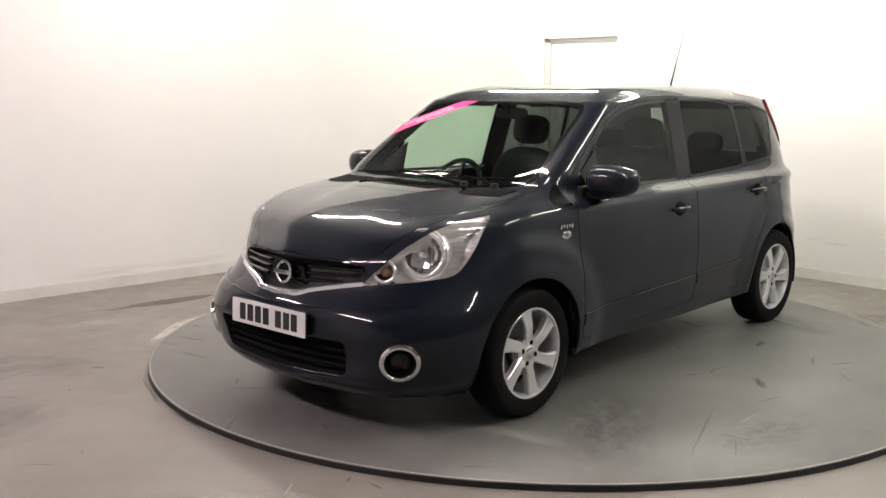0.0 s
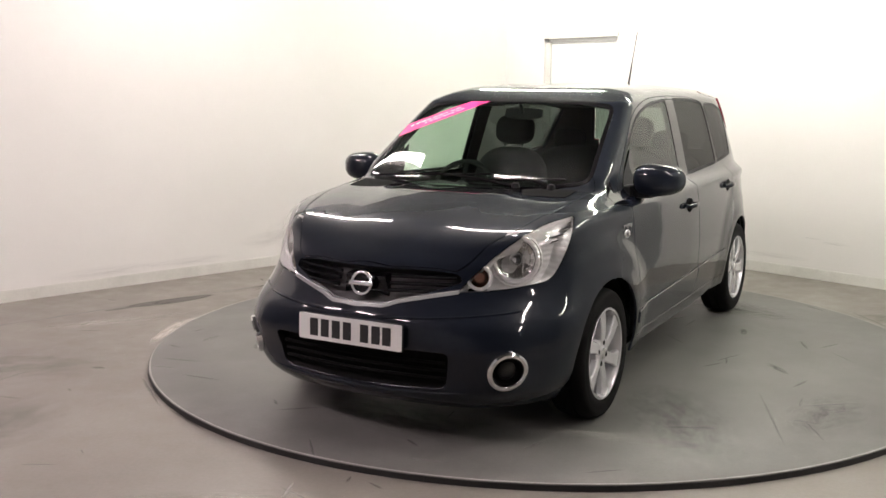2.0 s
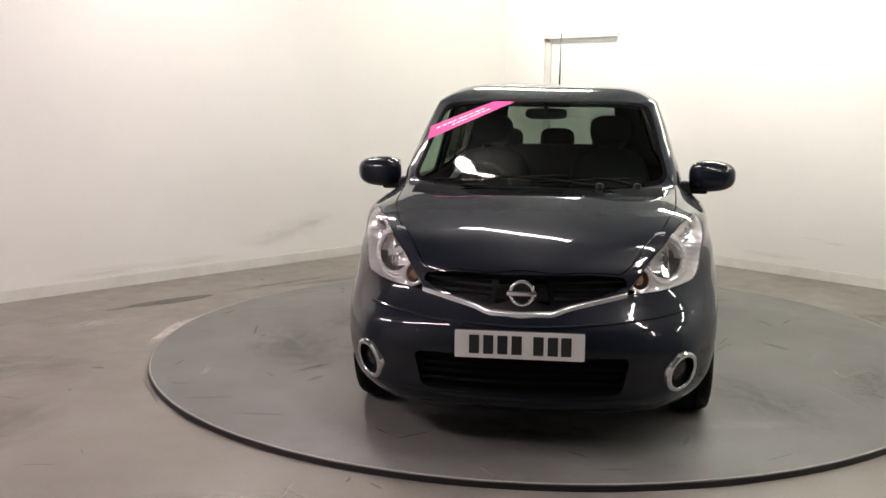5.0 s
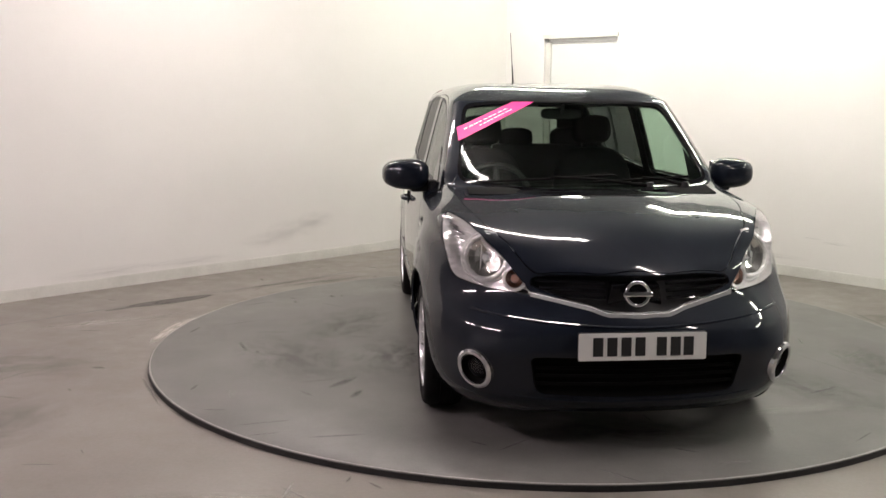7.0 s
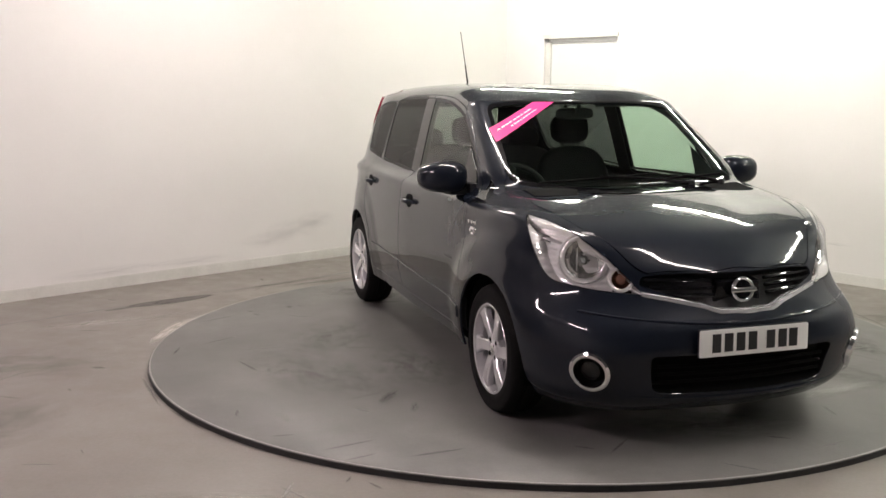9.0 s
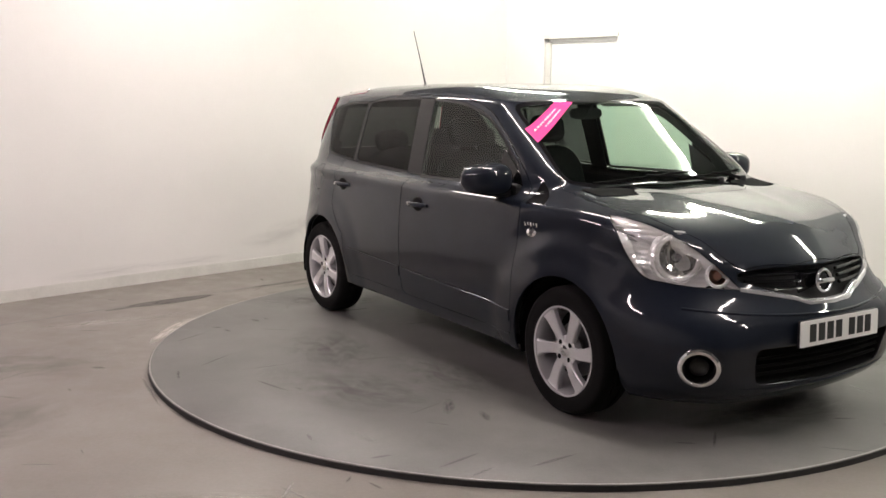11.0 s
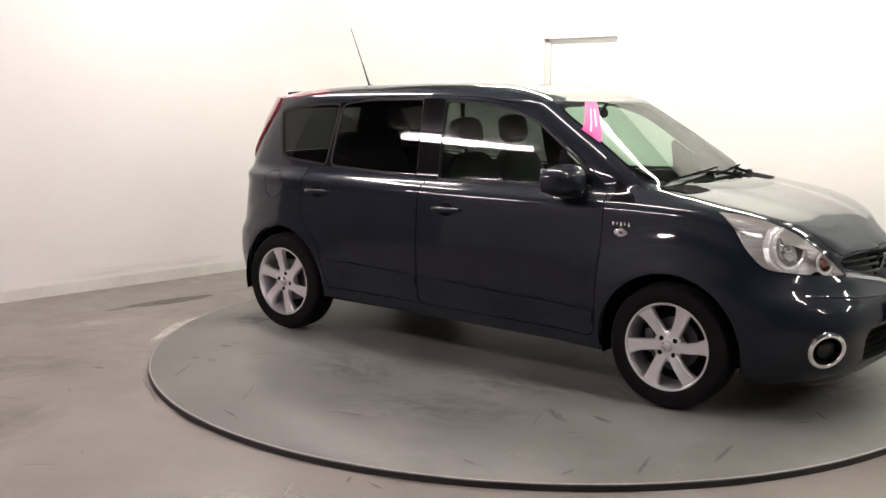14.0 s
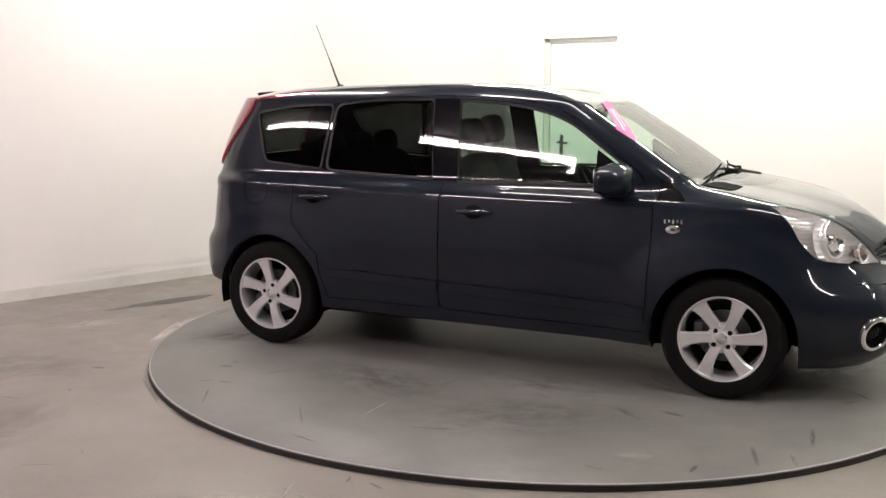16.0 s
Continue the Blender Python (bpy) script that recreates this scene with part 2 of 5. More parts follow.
def build_room():
    c0, cl, cr, cf = in_room(0, 0), in_room(LEN_LEFT, 0), in_room(0, LEN_RIGHT), in_room(LEN_LEFT, LEN_RIGHT)
    n_left, n_right = D_RIGHT.copy(), D_LEFT.copy()
    n_left = (n_left - D_LEFT * n_left.dot(D_LEFT)).normalized()
    n_right = (n_right - D_RIGHT * n_right.dot(D_RIGHT)).normalized()
    tagged(part("wall_left", wall_bm(c0, in_room(LEFT_WHITE, 0), FLOOR_Z, CEIL_Z, 0.15, n_left), M_WALL, smooth=False), "matt white painted studio wall with scuffs near the floor", "wall", kind="structure")
    # end and back walls are unseen additions; their greys shape the car's reflections
    tagged(part("wall_left_end", wall_bm(in_room(LEFT_WHITE, 0), cl, FLOOR_Z, CEIL_Z, 0.15, n_left), M_WALLDARK, smooth=False), "unseen studio wall, dark grey to darken reflections in the car", "wall", kind="structure")
    tagged(part("wall_right", wall_bm(c0, in_room(0, RIGHT_WHITE), FLOOR_Z, CEIL_Z, 0.15, n_right, [(DOOR_FROM, DOOR_TO, DOOR_TOP)]), M_WALL, smooth=False), "matt white painted studio wall with a doorway near the corner", "wall", kind="structure")
    tagged(part("wall_right_end", wall_bm(in_room(0, RIGHT_WHITE), cr, FLOOR_Z, CEIL_Z, 0.15, n_right), M_WALLMID, smooth=False), "unseen studio wall, grey tuned for reflections in the car", "wall", kind="structure")
    tagged(part("wall_back_left", wall_bm(cl, cf, FLOOR_Z, CEIL_Z, 0.15, -n_right), M_WALLMID, smooth=False), "unseen studio wall, grey tuned for reflections in the car", "wall", kind="structure")
    tagged(part("wall_back_right", wall_bm(cr, cf, FLOOR_Z, CEIL_Z, 0.15, -n_left), M_WALLDARK, smooth=False), "unseen studio wall, dark grey to darken reflections in the car", "wall", kind="structure")
    for name, z, mat, label in (("floor", FLOOR_Z - 0.1, M_FLOOR, "grey worn concrete floor with stains"), ("ceiling", CEIL_Z, M_CEIL, "plain dark grey painted ceiling")):
        bm = bmesh.new()
        ring = [CORNER + D_LEFT * a + D_RIGHT * b for a, b in ((-0.3, -0.3), (LEN_LEFT + 0.3, -0.3), (LEN_LEFT + 0.3, LEN_RIGHT + 0.3), (-0.3, LEN_RIGHT + 0.3))]
        lo = [bm.verts.new((p.x, p.y, z)) for p in ring]
        hi = [bm.verts.new((p.x, p.y, z + 0.1)) for p in ring]
        bm.faces.new(lo[::-1]), bm.faces.new(hi)
        for i in range(4):
            bm.faces.new((lo[i], lo[(i + 1) % 4], hi[(i + 1) % 4], hi[i]))
        tagged(part(name, bm, mat, smooth=False), label, name, kind="structure")
    # skirting boards
    for name, start, d, n, s, e in (("baseboard_left", c0, D_LEFT, n_left, 0.02, LEFT_WHITE), ("baseboard_right", c0, D_RIGHT, n_right, DOOR_TO + 0.012, RIGHT_WHITE)):
        p, q = start + d * s, start + d * e
        bm = wall_bm(p + n * 0.018, q + n * 0.018, FLOOR_Z, FLOOR_Z + 0.085, 0.016, n)
        top = [ed for ed in bm.edges if all(v.co.z > FLOOR_Z + 0.05 for v in ed.verts)]
        bmesh.ops.bevel(bm, geom=top, offset=0.005, segments=2, affect="EDGES")
        tagged(part(name, bm, M_TRIM, smooth=False), "low off-white painted skirting board along the wall", "skirting board", kind="structure")
    # closed door in the right wall, with its head track
    out = -n_right
    door = part("door_1", wall_bm(c0 + D_RIGHT * (DOOR_FROM + 0.075) + out * 0.03, c0 + D_RIGHT * (DOOR_TO - 0.02) + out * 0.03, FLOOR_Z + 0.01, DOOR_TOP - 0.05, 0.04, n_right), M_DOOR, smooth=False)
    tagged(door, "closed flush white door set into the wall", "door", kind="structure")
    head = wall_bm(c0 + D_RIGHT * (DOOR_FROM - 0.012) + n_right * 0.012, c0 + D_RIGHT * (DOOR_TO + 0.012) + n_right * 0.012, DOOR_TOP - 0.012, DOOR_TOP + 0.028, 0.05, n_right)
    part("door_head", head, M_TRIM, door, "off-white door head", smooth=False)
    groove = wall_bm(c0 + D_RIGHT * (DOOR_FROM + 0.06) + out * 0.01, c0 + D_RIGHT * (DOOR_TO - 0.01) + out * 0.01, DOOR_TOP - 0.05, DOOR_TOP - 0.013, 0.03, n_right)
    part("door_track", groove, M_HEAD, door, "grey shadowed track under the door head", smooth=False)
    jamb = wall_bm(c0 + D_RIGHT * (DOOR_FROM + 0.005) + out * 0.012, c0 + D_RIGHT * (DOOR_FROM + 0.07) + out * 0.012, FLOOR_Z + 0.005, DOOR_TOP - 0.05, 0.05, n_right)
    part("door_jamb", jamb, M_TRIM, door, "off-white door jamb", smooth=False)
    plate = wall_bm(c0 + D_RIGHT * 0.722 + out * 0.022, c0 + D_RIGHT * 0.760 + out * 0.022, 0.84, 1.04, 0.008, n_right)
    handle = part("handle_plate", plate, M_DARKMETAL, door, "grey metal handle plate", smooth=False)
    lever = [c0 + D_RIGHT * 0.741 + n_right * k for k in (-0.022, 0.035)] + [c0 + D_RIGHT * 0.862 + n_right * 0.035]
    part("lever", tube([(p.x, p.y, 0.965) for p in lever], 0.011, 8), M_DARKMETAL, handle)
    lining = wall_bm(c0 + D_RIGHT * DOOR_FROM + out * 0.09, c0 + D_RIGHT * DOOR_TO + out * 0.09, FLOOR_Z + 0.005, DOOR_TOP, 0.04, n_right)
    part("door_lining", lining, M_TRIM, door, smooth=False)


build_room()


def build_lights():
    """Rows of fluorescent battens under the ceiling, parallel to the right wall."""
    length = 1.5
    turn = math.degrees(math.atan2(D_RIGHT.y, D_RIGHT.x))
    for a, tube_mat in zip(LIGHT_ROWS, M_TUBES):
        thing = empty("fluorescent_batten")
        part("batten_body", box(length + 0.06, 0.13, 0.03, 0.006, (0, 0, -0.015)), M_FIXTURE, thing)
        part("diffuser", tube([(-length / 2, 0, -0.08), (length / 2, 0, -0.08)], 0.040, 14), tube_mat, thing, "lit white diffuser")
        for s in (-1, 1):
            part("end_cap", box(0.02, 0.10, 0.09, 0.006, (s * (length / 2 + 0.012), 0, -0.072)), M_FIXTURE, thing)
        tagged(thing, "white ceiling batten with a lit round diffuser", "ceiling light", "ceiling battens")
        for i, b in enumerate(b for b in LIGHT_STEPS if a + b < 12.8):
            p = in_room(a, b, CEIL_Z)
            m = pose(p.x, p.y, p.z, 0, 0, turn)
            if i == 0:
                thing.matrix_basis = m
            else:
                copy_thing(thing, m)


LIGHT_ROWS = (1.05, 3.9, 7.75)
LIGHT_STEPS = (1.25, 3.65, 6.05, 8.45)
build_lights()


# ---- turntable ----
R_DISC = 2.265


def build_turntable():
    disc = part("turntable", lathe([(0.0, 0.0), (0.8, 0.0), (1.6, 0.0), (R_DISC - 0.006, 0.0), (R_DISC, -0.004), (R_DISC, -0.006)], 160, "z"), M_DISC)
    tagged(disc, "round grey painted car turntable with scuffs", "turntable")
    part("rim", lathe([(R_DISC - 0.004, -0.006), (R_DISC + 0.004, -0.006), (R_DISC + 0.006, FLOOR_Z + 0.001), (R_DISC - 0.02, FLOOR_Z + 0.001)], 160, "z"), M_EDGE, disc, "black rubber edge")
    part("edge_band", lathe([(R_DISC - 0.008, 0.0003), (R_DISC - 0.007, 0.0012), (R_DISC - 0.002, 0.0010), (R_DISC + 0.0006, -0.002)], 160, "z"), M_CHIP, disc, "pale worn metal edge band")
    return disc


turntable = build_turntable()


def dirt(name, color, rough, strength, scale, core=0.15, least=0.0):
    """A soft-edged stain: thin dirt that breaks up towards its rim."""
    m = bpy.data.materials.new(name)
    m.use_nodes = True
    nt = m.node_tree
    b, out = nt.nodes["Principled BSDF"], nt.nodes["Material Output"]
    b.inputs["Base Color"].default_value = (*color, 1)
    b.inputs["Roughness"].default_value = rough
    tc, ln = nt.nodes.new("ShaderNodeTexCoord"), nt.nodes.new("ShaderNodeVectorMath")
    ln.operation = "LENGTH"
    nt.links.new(tc.outputs["Object"], ln.inputs[0])
    fall = nt.nodes.new("ShaderNodeMapRange")
    fall.inputs[1].default_value, fall.inputs[2].default_value, fall.inputs[3].default_value, fall.inputs[4].default_value = core, 1.0, 1.0, 0.0
    nt.links.new(ln.outputs["Value"], fall.inputs[0])
    n = noise_node(nt, scale, 6.0, 0.7)
    r = ramp(nt, n.outputs[0], [(0.36, (least,) * 3), (0.62, (1, 1, 1))])
    mul, mul2 = nt.nodes.new("ShaderNodeMath"), nt.nodes.new("ShaderNodeMath")
    mul.operation = mul2.operation = "MULTIPLY"
    nt.links.new(fall.outputs[0], mul.inputs[0])
    nt.links.new(r.outputs[0], mul.inputs[1])
    nt.links.new(mul.outputs[0], mul2.inputs[0])
    mul2.inputs[1].default_value = strength
    tr, mx = nt.nodes.new("ShaderNodeBsdfTransparent"), nt.nodes.new("ShaderNodeMixShader")
    nt.links.new(mul2.outputs[0], mx.inputs[0])
    nt.links.new(tr.outputs[0], mx.inputs[1])
    nt.links.new(b.outputs[0], mx.inputs[2])
    nt.links.new(mx.outputs[0], out.inputs[0])
    return m


D_DARK = dirt("dark_grime_and_gap", (0.045, 0.042, 0.040), 0.5, 0.95, 2.2)
D_SOFT = dirt("faint_grime", (0.07, 0.068, 0.062), 0.45, 0.60, 2.6)
D_PALE = dirt("pale_scuff", (0.50, 0.48, 0.44), 0.7, 0.45, 3.0)
D_WET = dirt("damp_patch", (0.066, 0.056, 0.052), 0.4, 0.97, 1.8, 0.75, 0.75)
D_WORN = dirt("bare_worn_patch", (0.46, 0.43, 0.39), 0.8, 0.9, 2.4, 0.6, 0.35)
D_FLECK = dirt("dark_fleck", (0.06, 0.056, 0.052), 0.5, 0.55, 2.0, 0.45, 0.2)
D_SCRAPE = dirt("pale_scrape", (0.36, 0.35, 0.33), 0.6, 0.55, 3.0, 0.4, 0.2)
D_WALL = dirt("wall_smudge", (0.30, 0.285, 0.28), 0.8, 0.17, 1.6)


def stain(mat, m, sx, sy, parent=None, label=""):
    bm = bmesh.new()
    n = 28
    ring = [bm.verts.new((math.cos(2 * math.pi * k / n), math.sin(2 * math.pi * k / n), 0)) for k in range(n)]
    bm.faces.new(ring)
    ob = part("stain", bm, mat, parent, label, smooth=False)
    ob.matrix_basis = m @ Matrix.Diagonal((sx, sy, 1, 1))
    ob.visible_shadow = False
    return ob


def build_stains():
    floor, wall = bpy.data.objects["floor"], bpy.data.objects["wall_left"]
    z = FLOOR_Z + 0.0012
    for i, (mat, x, y, turn, sx, sy) in enumerate(FLOOR_MARKS):
        stain(mat, pose(x, y, z + 0.0003 * i, 0, 0, turn), sx, sy, floor)
    for i, (mat, r, ang, turn, sx, sy) in enumerate(DISC_MARKS):
        a = radians(ang)
        stain(mat, pose(r * math.cos(a), r * math.sin(a), 0.0010 + 0.0002 * i, 0, 0, turn), sx, sy, turntable)
    # small random flecks and scrapes on the deck and on the floor round it
    rng = random.Random(11)
    for i in range(64):
        r, a = 2.2 * math.sqrt(rng.uniform(0.06, 1.0)), rng.uniform(0, 2 * math.pi)
        k = rng.random()
        long, wide = rng.uniform(0.03, 0.16), rng.uniform(0.004, 0.014)
        stain(D_FLECK if k < 0.45 else D_SCRAPE, pose(r * math.cos(a), r * math.sin(a), 0.0052 + 0.00003 * i, 0, 0, rng.uniform(0, 180)), long, wide, turntable)
    for i in range(26):
        r, a = rng.uniform(2.32, 3.3), radians(rng.uniform(118, 262))
        stain(D_FLECK if rng.random() < 0.5 else D_SCRAPE, pose(r * math.cos(a), r * math.sin(a), z + 0.0055 + 0.00003 * i, 0, 0, rng.uniform(0, 180)), rng.uniform(0.02, 0.12), rng.uniform(0.004, 0.014), floor)
    n_left = (D_RIGHT - D_LEFT * D_RIGHT.dot(D_LEFT)).normalized()
    face = Matrix((D_LEFT, Vector((0, 0, 1)), D_LEFT.cross(Vector((0, 0, 1))))).transposed().to_4x4()
    for i, (along, h, sx, sy) in enumerate(WALL_MARKS):
        p = CORNER + D_LEFT * along + n_left * (0.002 + 0.0005 * i)
        stain(D_WALL, Matrix.Translation((p.x, p.y, h)) @ face, sx, sy, wall)


    n_right = (D_LEFT - D_RIGHT * D_LEFT.dot(D_RIGHT)).normalized()
    face = Matrix((D_RIGHT, Vector((0, 0, 1)), D_RIGHT.cross(Vector((0, 0, 1))))).transposed().to_4x4()
    for i, (along, h, sx, sy) in enumerate(RIGHT_WALL_MARKS):
        p = CORNER + D_RIGHT * along + n_right * (0.002 + 0.0005 * i)
        stain(D_WALL, Matrix.Translation((p.x, p.y, h)) @ face, sx, sy, bpy.data.objects["wall_right"])


# (dirt, x, y, turn, half length, half width)
FLOOR_MARKS = (
    (D_WET, -2.66, 0.93, 44, 0.33, 0.085), (D_WET, -2.58, 1.02, 48, 0.26, 0.055), (D_WET, -2.88, 0.68, 47, 0.16, 0.028), (D_SOFT, -2.0, 1.70, 50, 0.60, 0.06),
    (D_SOFT, -1.72, 1.80, 42, 0.50, 0.07), (D_PALE, -2.16, 1.56, 40, 0.09, 0.03), (D_DARK, -2.41, -0.80, 5, 0.05, 0.026), (D_WORN, -2.335, 0.06, 92, 0.34, 0.05), (D_WORN, -2.30, 0.30, 82, 0.20, 0.035),
    # the thin entry at x 2.22 draws the gap along the deck's far rim
    (D_PALE, -2.27, 0.40, 80, 0.16, 0.022), (D_DARK, -1.955, -1.195, 121, 0.30, 0.014), (D_DARK, -1.605, -1.62, 135, 0.22, 0.014), (D_DARK, 2.22, 0.88, -77, 0.30, 0.007),
    (D_SOFT, -3.1, -0.9, 20, 0.9, 0.45), (D_SOFT, -2.6, -2.0, 70, 0.8, 0.4), (D_PALE, -2.75, 0.30, 35, 0.6, 0.12), (D_SOFT, 2.6, 0.9, 10, 0.7, 0.5), (D_PALE, -1.2, -2.5, 10, 0.5, 0.1))
# (dirt, radius, angle, turn, half length, half width)
DISC_MARKS = (
    (D_DARK, 1.86, -137, 20, 0.045, 0.024), (D_SOFT, 1.93, -128, 10, 0.045, 0.02), (D_SOFT, 2.02, -130, 30, 0.04, 0.02), (D_DARK, 1.43, -54.8, -35, 0.13, 0.035),
    (D_DARK, 1.50, -47, -20, 0.08, 0.025), (D_SOFT, 1.45, -78, 25, 0.62, 0.34), (D_SOFT, 1.25, -112, -20, 0.55, 0.30), (D_SOFT, 1.60, 48, 30, 0.60, 0.28),
    (D_SOFT, 1.88, 70, -10, 0.42, 0.20), (D_PALE, 2.12, 12, 100, 0.09, 0.02), (D_SOFT, 1.65, 2, 80, 0.55, 0.26), (D_SOFT, 1.75, 62, 20, 0.42, 0.010),
    (D_DARK, 1.40, 92, 40, 0.12, 0.03), (D_PALE, 1.98, -60, 10, 0.10, 0.035), (D_SOFT, 1.80, -160, 60, 0.45, 0.25), (D_SOFT, 0.95, -70, 0, 0.50, 0.25),
    (D_DARK, 1.32, 128, 15, 0.10, 0.03), (D_SOFT, 1.70, 150, 70, 0.50, 0.22), (D_PALE, 1.75, 35, 100, 0.35, 0.08))
# (along the left wall, height, half length, half height)
WALL_MARKS = ((2.69, 0.27, 0.32, 0.10), (2.95, 0.20, 0.30, 0.08), (2.45, 0.33, 0.22, 0.09), (4.4, 0.10, 0.5, 0.05), (3.7, 0.10, 0.4, 0.04))
RIGHT_WALL_MARKS = ((3.64, 0.275, 0.14, 0.014), (3.45, 0.30, 0.10, 0.010), (3.1, 0.12, 0.35, 0.03))
build_stains()


def build_floor_joint():
    """The dark saw-cut joint that runs across the concrete, a little crooked."""
    rng = random.Random(4)
    a, b = Vector((-3.60, -0.05, 0)), Vector((-1.55, 2.27, 0))
    d = (b - a).normalized()
    n = Vector((-d.y, d.x, 0))
    bm = bmesh.new()
    rows = []
    for i in range(41):
        p = a + (b - a) * i / 40 + n * rng.uniform(-0.008, 0.008)
        w = rng.uniform(0.004, 0.013)
        rows.append([bm.verts.new((p.x + n.x * k, p.y + n.y * k, FLOOR_Z + z)) for k, z in ((-w, 0.0006), (0, 0.0009), (w, 0.0006))])
    for p, q in zip(rows, rows[1:]):
        for i in range(2):
            bm.faces.new((p[i], p[i + 1], q[i + 1], q[i]))
    part("floor_joint", bm, M_STAIN, bpy.data.objects["floor"], "dark worn joint in the concrete", smooth=False)


build_floor_joint()

# ---- the car: x forward, y to its left, origin on the deck midway between the axles ----
car = empty("car")
tagged(car, "dark blue metallic five-door hatchback parked on the turntable", "car")
WHEEL_X, WHEEL_R = 1.30, 0.303
PLAN_X = -0.30

x_front = curve([0.17, 0.22, 0.28, 0.36, 0.46, 0.54, 0.60, 0.66, 0.72, 0.77, 0.82, 0.885, 0.95, 1.00, 1.03, 1.08, 1.20, 1.36, 1.43],
                [2.02, 2.085, 2.115, 2.13, 2.16, 2.160, 2.125, 2.090, 2.065, 2.03, 1.955, 1.83, 1.63, 1.38, 1.175, 1.095, 0.91, 0.65, 0.535])
v_pow = curve([0.17, 0.85, 1.05, 1.43], [1.5, 1.5, 2.0, 2.0])
x_rear = curve([0.17, 0.25, 0.42, 0.56, 0.66, 0.85, 1.05, 1.25, 1.43], [-1.82, -1.88, -1.93, -1.92, -1.87, -1.845, -1.825, -1.77, -1.69])
half_w = curve([0.17, 0.21, 0.26, 0.38, 0.50, 0.62, 0.74, 0.84, 0.91, 0.945, 0.965, 0.985, 1.01, 1.06, 1.20, 1.36, 1.43],
               [0.745, 0.775, 0.795, 0.816, 0.828, 0.832, 0.828, 0.820, 0.812, 0.803, 0.785, 0.748, 0.722, 0.708, 0.672, 0.628, 0.606])
n_front = curve([0.17, 0.36, 0.50, 0.66, 0.76, 0.86, 0.95, 1.03, 1.12, 1.43], [6.0, 7.0, 6.6, 6.0, 6.0, 7.0, 9.0, 11.0, 18.0, 18.0])
v_nose = curve([0.17, 0.36, 0.46, 0.54, 0.62, 0.70, 0.78, 0.86, 0.94, 1.00, 1.08, 1.43], [0.10, 0.10, 0.12, 0.17, 0.24, 0.27, 0.22, 0.09, 0.03, 0.04, 0.085, 0.085])
n_rear = curve([0.17, 0.6, 1.0, 1.43], [5.5, 6.2, 6.4, 6.0])
z_roof = curve([-1.70, -1.27, -0.86, -0.30, 0.06, 0.34, 0.57], [1.477, 1.505, 1.520, 1.532, 1.525, 1.495, 1.436])


def plan_ring(z, n):
    """Half outline of the body at height z, from front centre to rear centre, n steps each for front and rear."""
    w, out = float(half_w(z)), []
    for xe, ex in ((float(x_front(z)), float(n_front(z))), (float(x_rear(z)), float(n_rear(z)))):
        a = np.linspace(0, math.pi / 2, 600)
        x = PLAN_X + (xe - PLAN_X) * np.cos(a) ** (2 / ex)
        y = w * np.sin(a) ** (2 / ex)
        s = np.concatenate([[0], np.cumsum(np.hypot(np.diff(x), np.diff(y)))])
        u = np.linspace(0, s[-1], n + 1)
        px, py = np.interp(u, s, x), np.interp(u, s, y)
        if xe > 0:
            px = px - float(v_nose(z)) * (py / 0.8) ** float(v_pow(z)) * np.clip((px - PLAN_X) / (xe - PLAN_X), 0, 1) ** 4
        out.append(np.stack([px, py], 1))
    return np.concatenate([out[0], out[1][::-1][1:]])


def swell(x, y, z):
    """Local relief of the body side: arch lips, taper towards the tail, shoulder."""
    s = 1 if y >= 0 else -1
    ay = abs(y)
    if ay > 0.3 and z < 1.0:
        k = min(1.0, (ay - 0.3) / 0.4)
        low = min(1.0, max(0.0, (1.0 - z) / 0.1))
        if x < 0.0:
            ay -= 0.038 * k * low * min(1.0, -x / 1.1) ** 1.5
        for wx, haunch in ((WHEEL_X, 0.022), (-WHEEL_X, 0.010)):
            r = math.hypot(x - wx, z - 0.30)
            t = min(1.0, max(0.0, (0.585 - r) / 0.11))
            ay += k * (0.014 * math.exp(-((r - 0.36) / 0.06) ** 2) + haunch * t * t * (3 - 2 * t))
    return s * ay


def ridge(x, y, z):
    """The two creases that run down the bonnet."""
    if x < 1.05 or z < 0.76:
        return 0.0
    edge = 0.20 + 0.16 * (2.0 - x)
    fade = min(1.0, (z - 0.76) / 0.14) * min(1.0, (x - 1.05) / 0.30)
    fade = fade * fade * (3 - 2 * fade)
    crown = 0.014 * max(0.0, 1 - (abs(y) / 0.58) ** 2) ** 2
    return fade * (crown + 0.006 / (1 + math.exp((abs(y) - edge) / 0.008)))


def surf_x(y, z):
    """How far forward the nose or windscreen stands at (y, z)."""
    w, n = float(half_w(z)), float(n_front(z))
    k = max(0.0, 1 - (abs(y) / w) ** n) ** (1 / n)
    return PLAN_X + (float(x_front(z)) - PLAN_X) * k - float(v_nose(z)) * (abs(y) / 0.8) ** float(v_pow(z)) * k ** 4


def nose_frame(y, z):
    """The point of the nose at (y, z) and its outward direction there."""
    h = 0.02
    n = Vector((1.0, -(surf_x(y + h, z) - surf_x(y - h, z)) / (2 * h), -(surf_x(y, z + h) - surf_x(y, z - h)) / (2 * h))).normalized()
    return Vector((surf_x(y, z), y, z)), n


def relax(bm, verts, rounds):
    """Even out small waves without shrinking the form."""
    near = [[e.other_vert(v) for e in v.link_edges] for v in verts]
    for _ in range(rounds):
        for f in (0.5, -0.51):
            goal = [sum((w.co for w in ws), Vector()) / len(ws) for ws in near]
            for v, g in zip(verts, goal):
                v.co += (g - v.co) * f


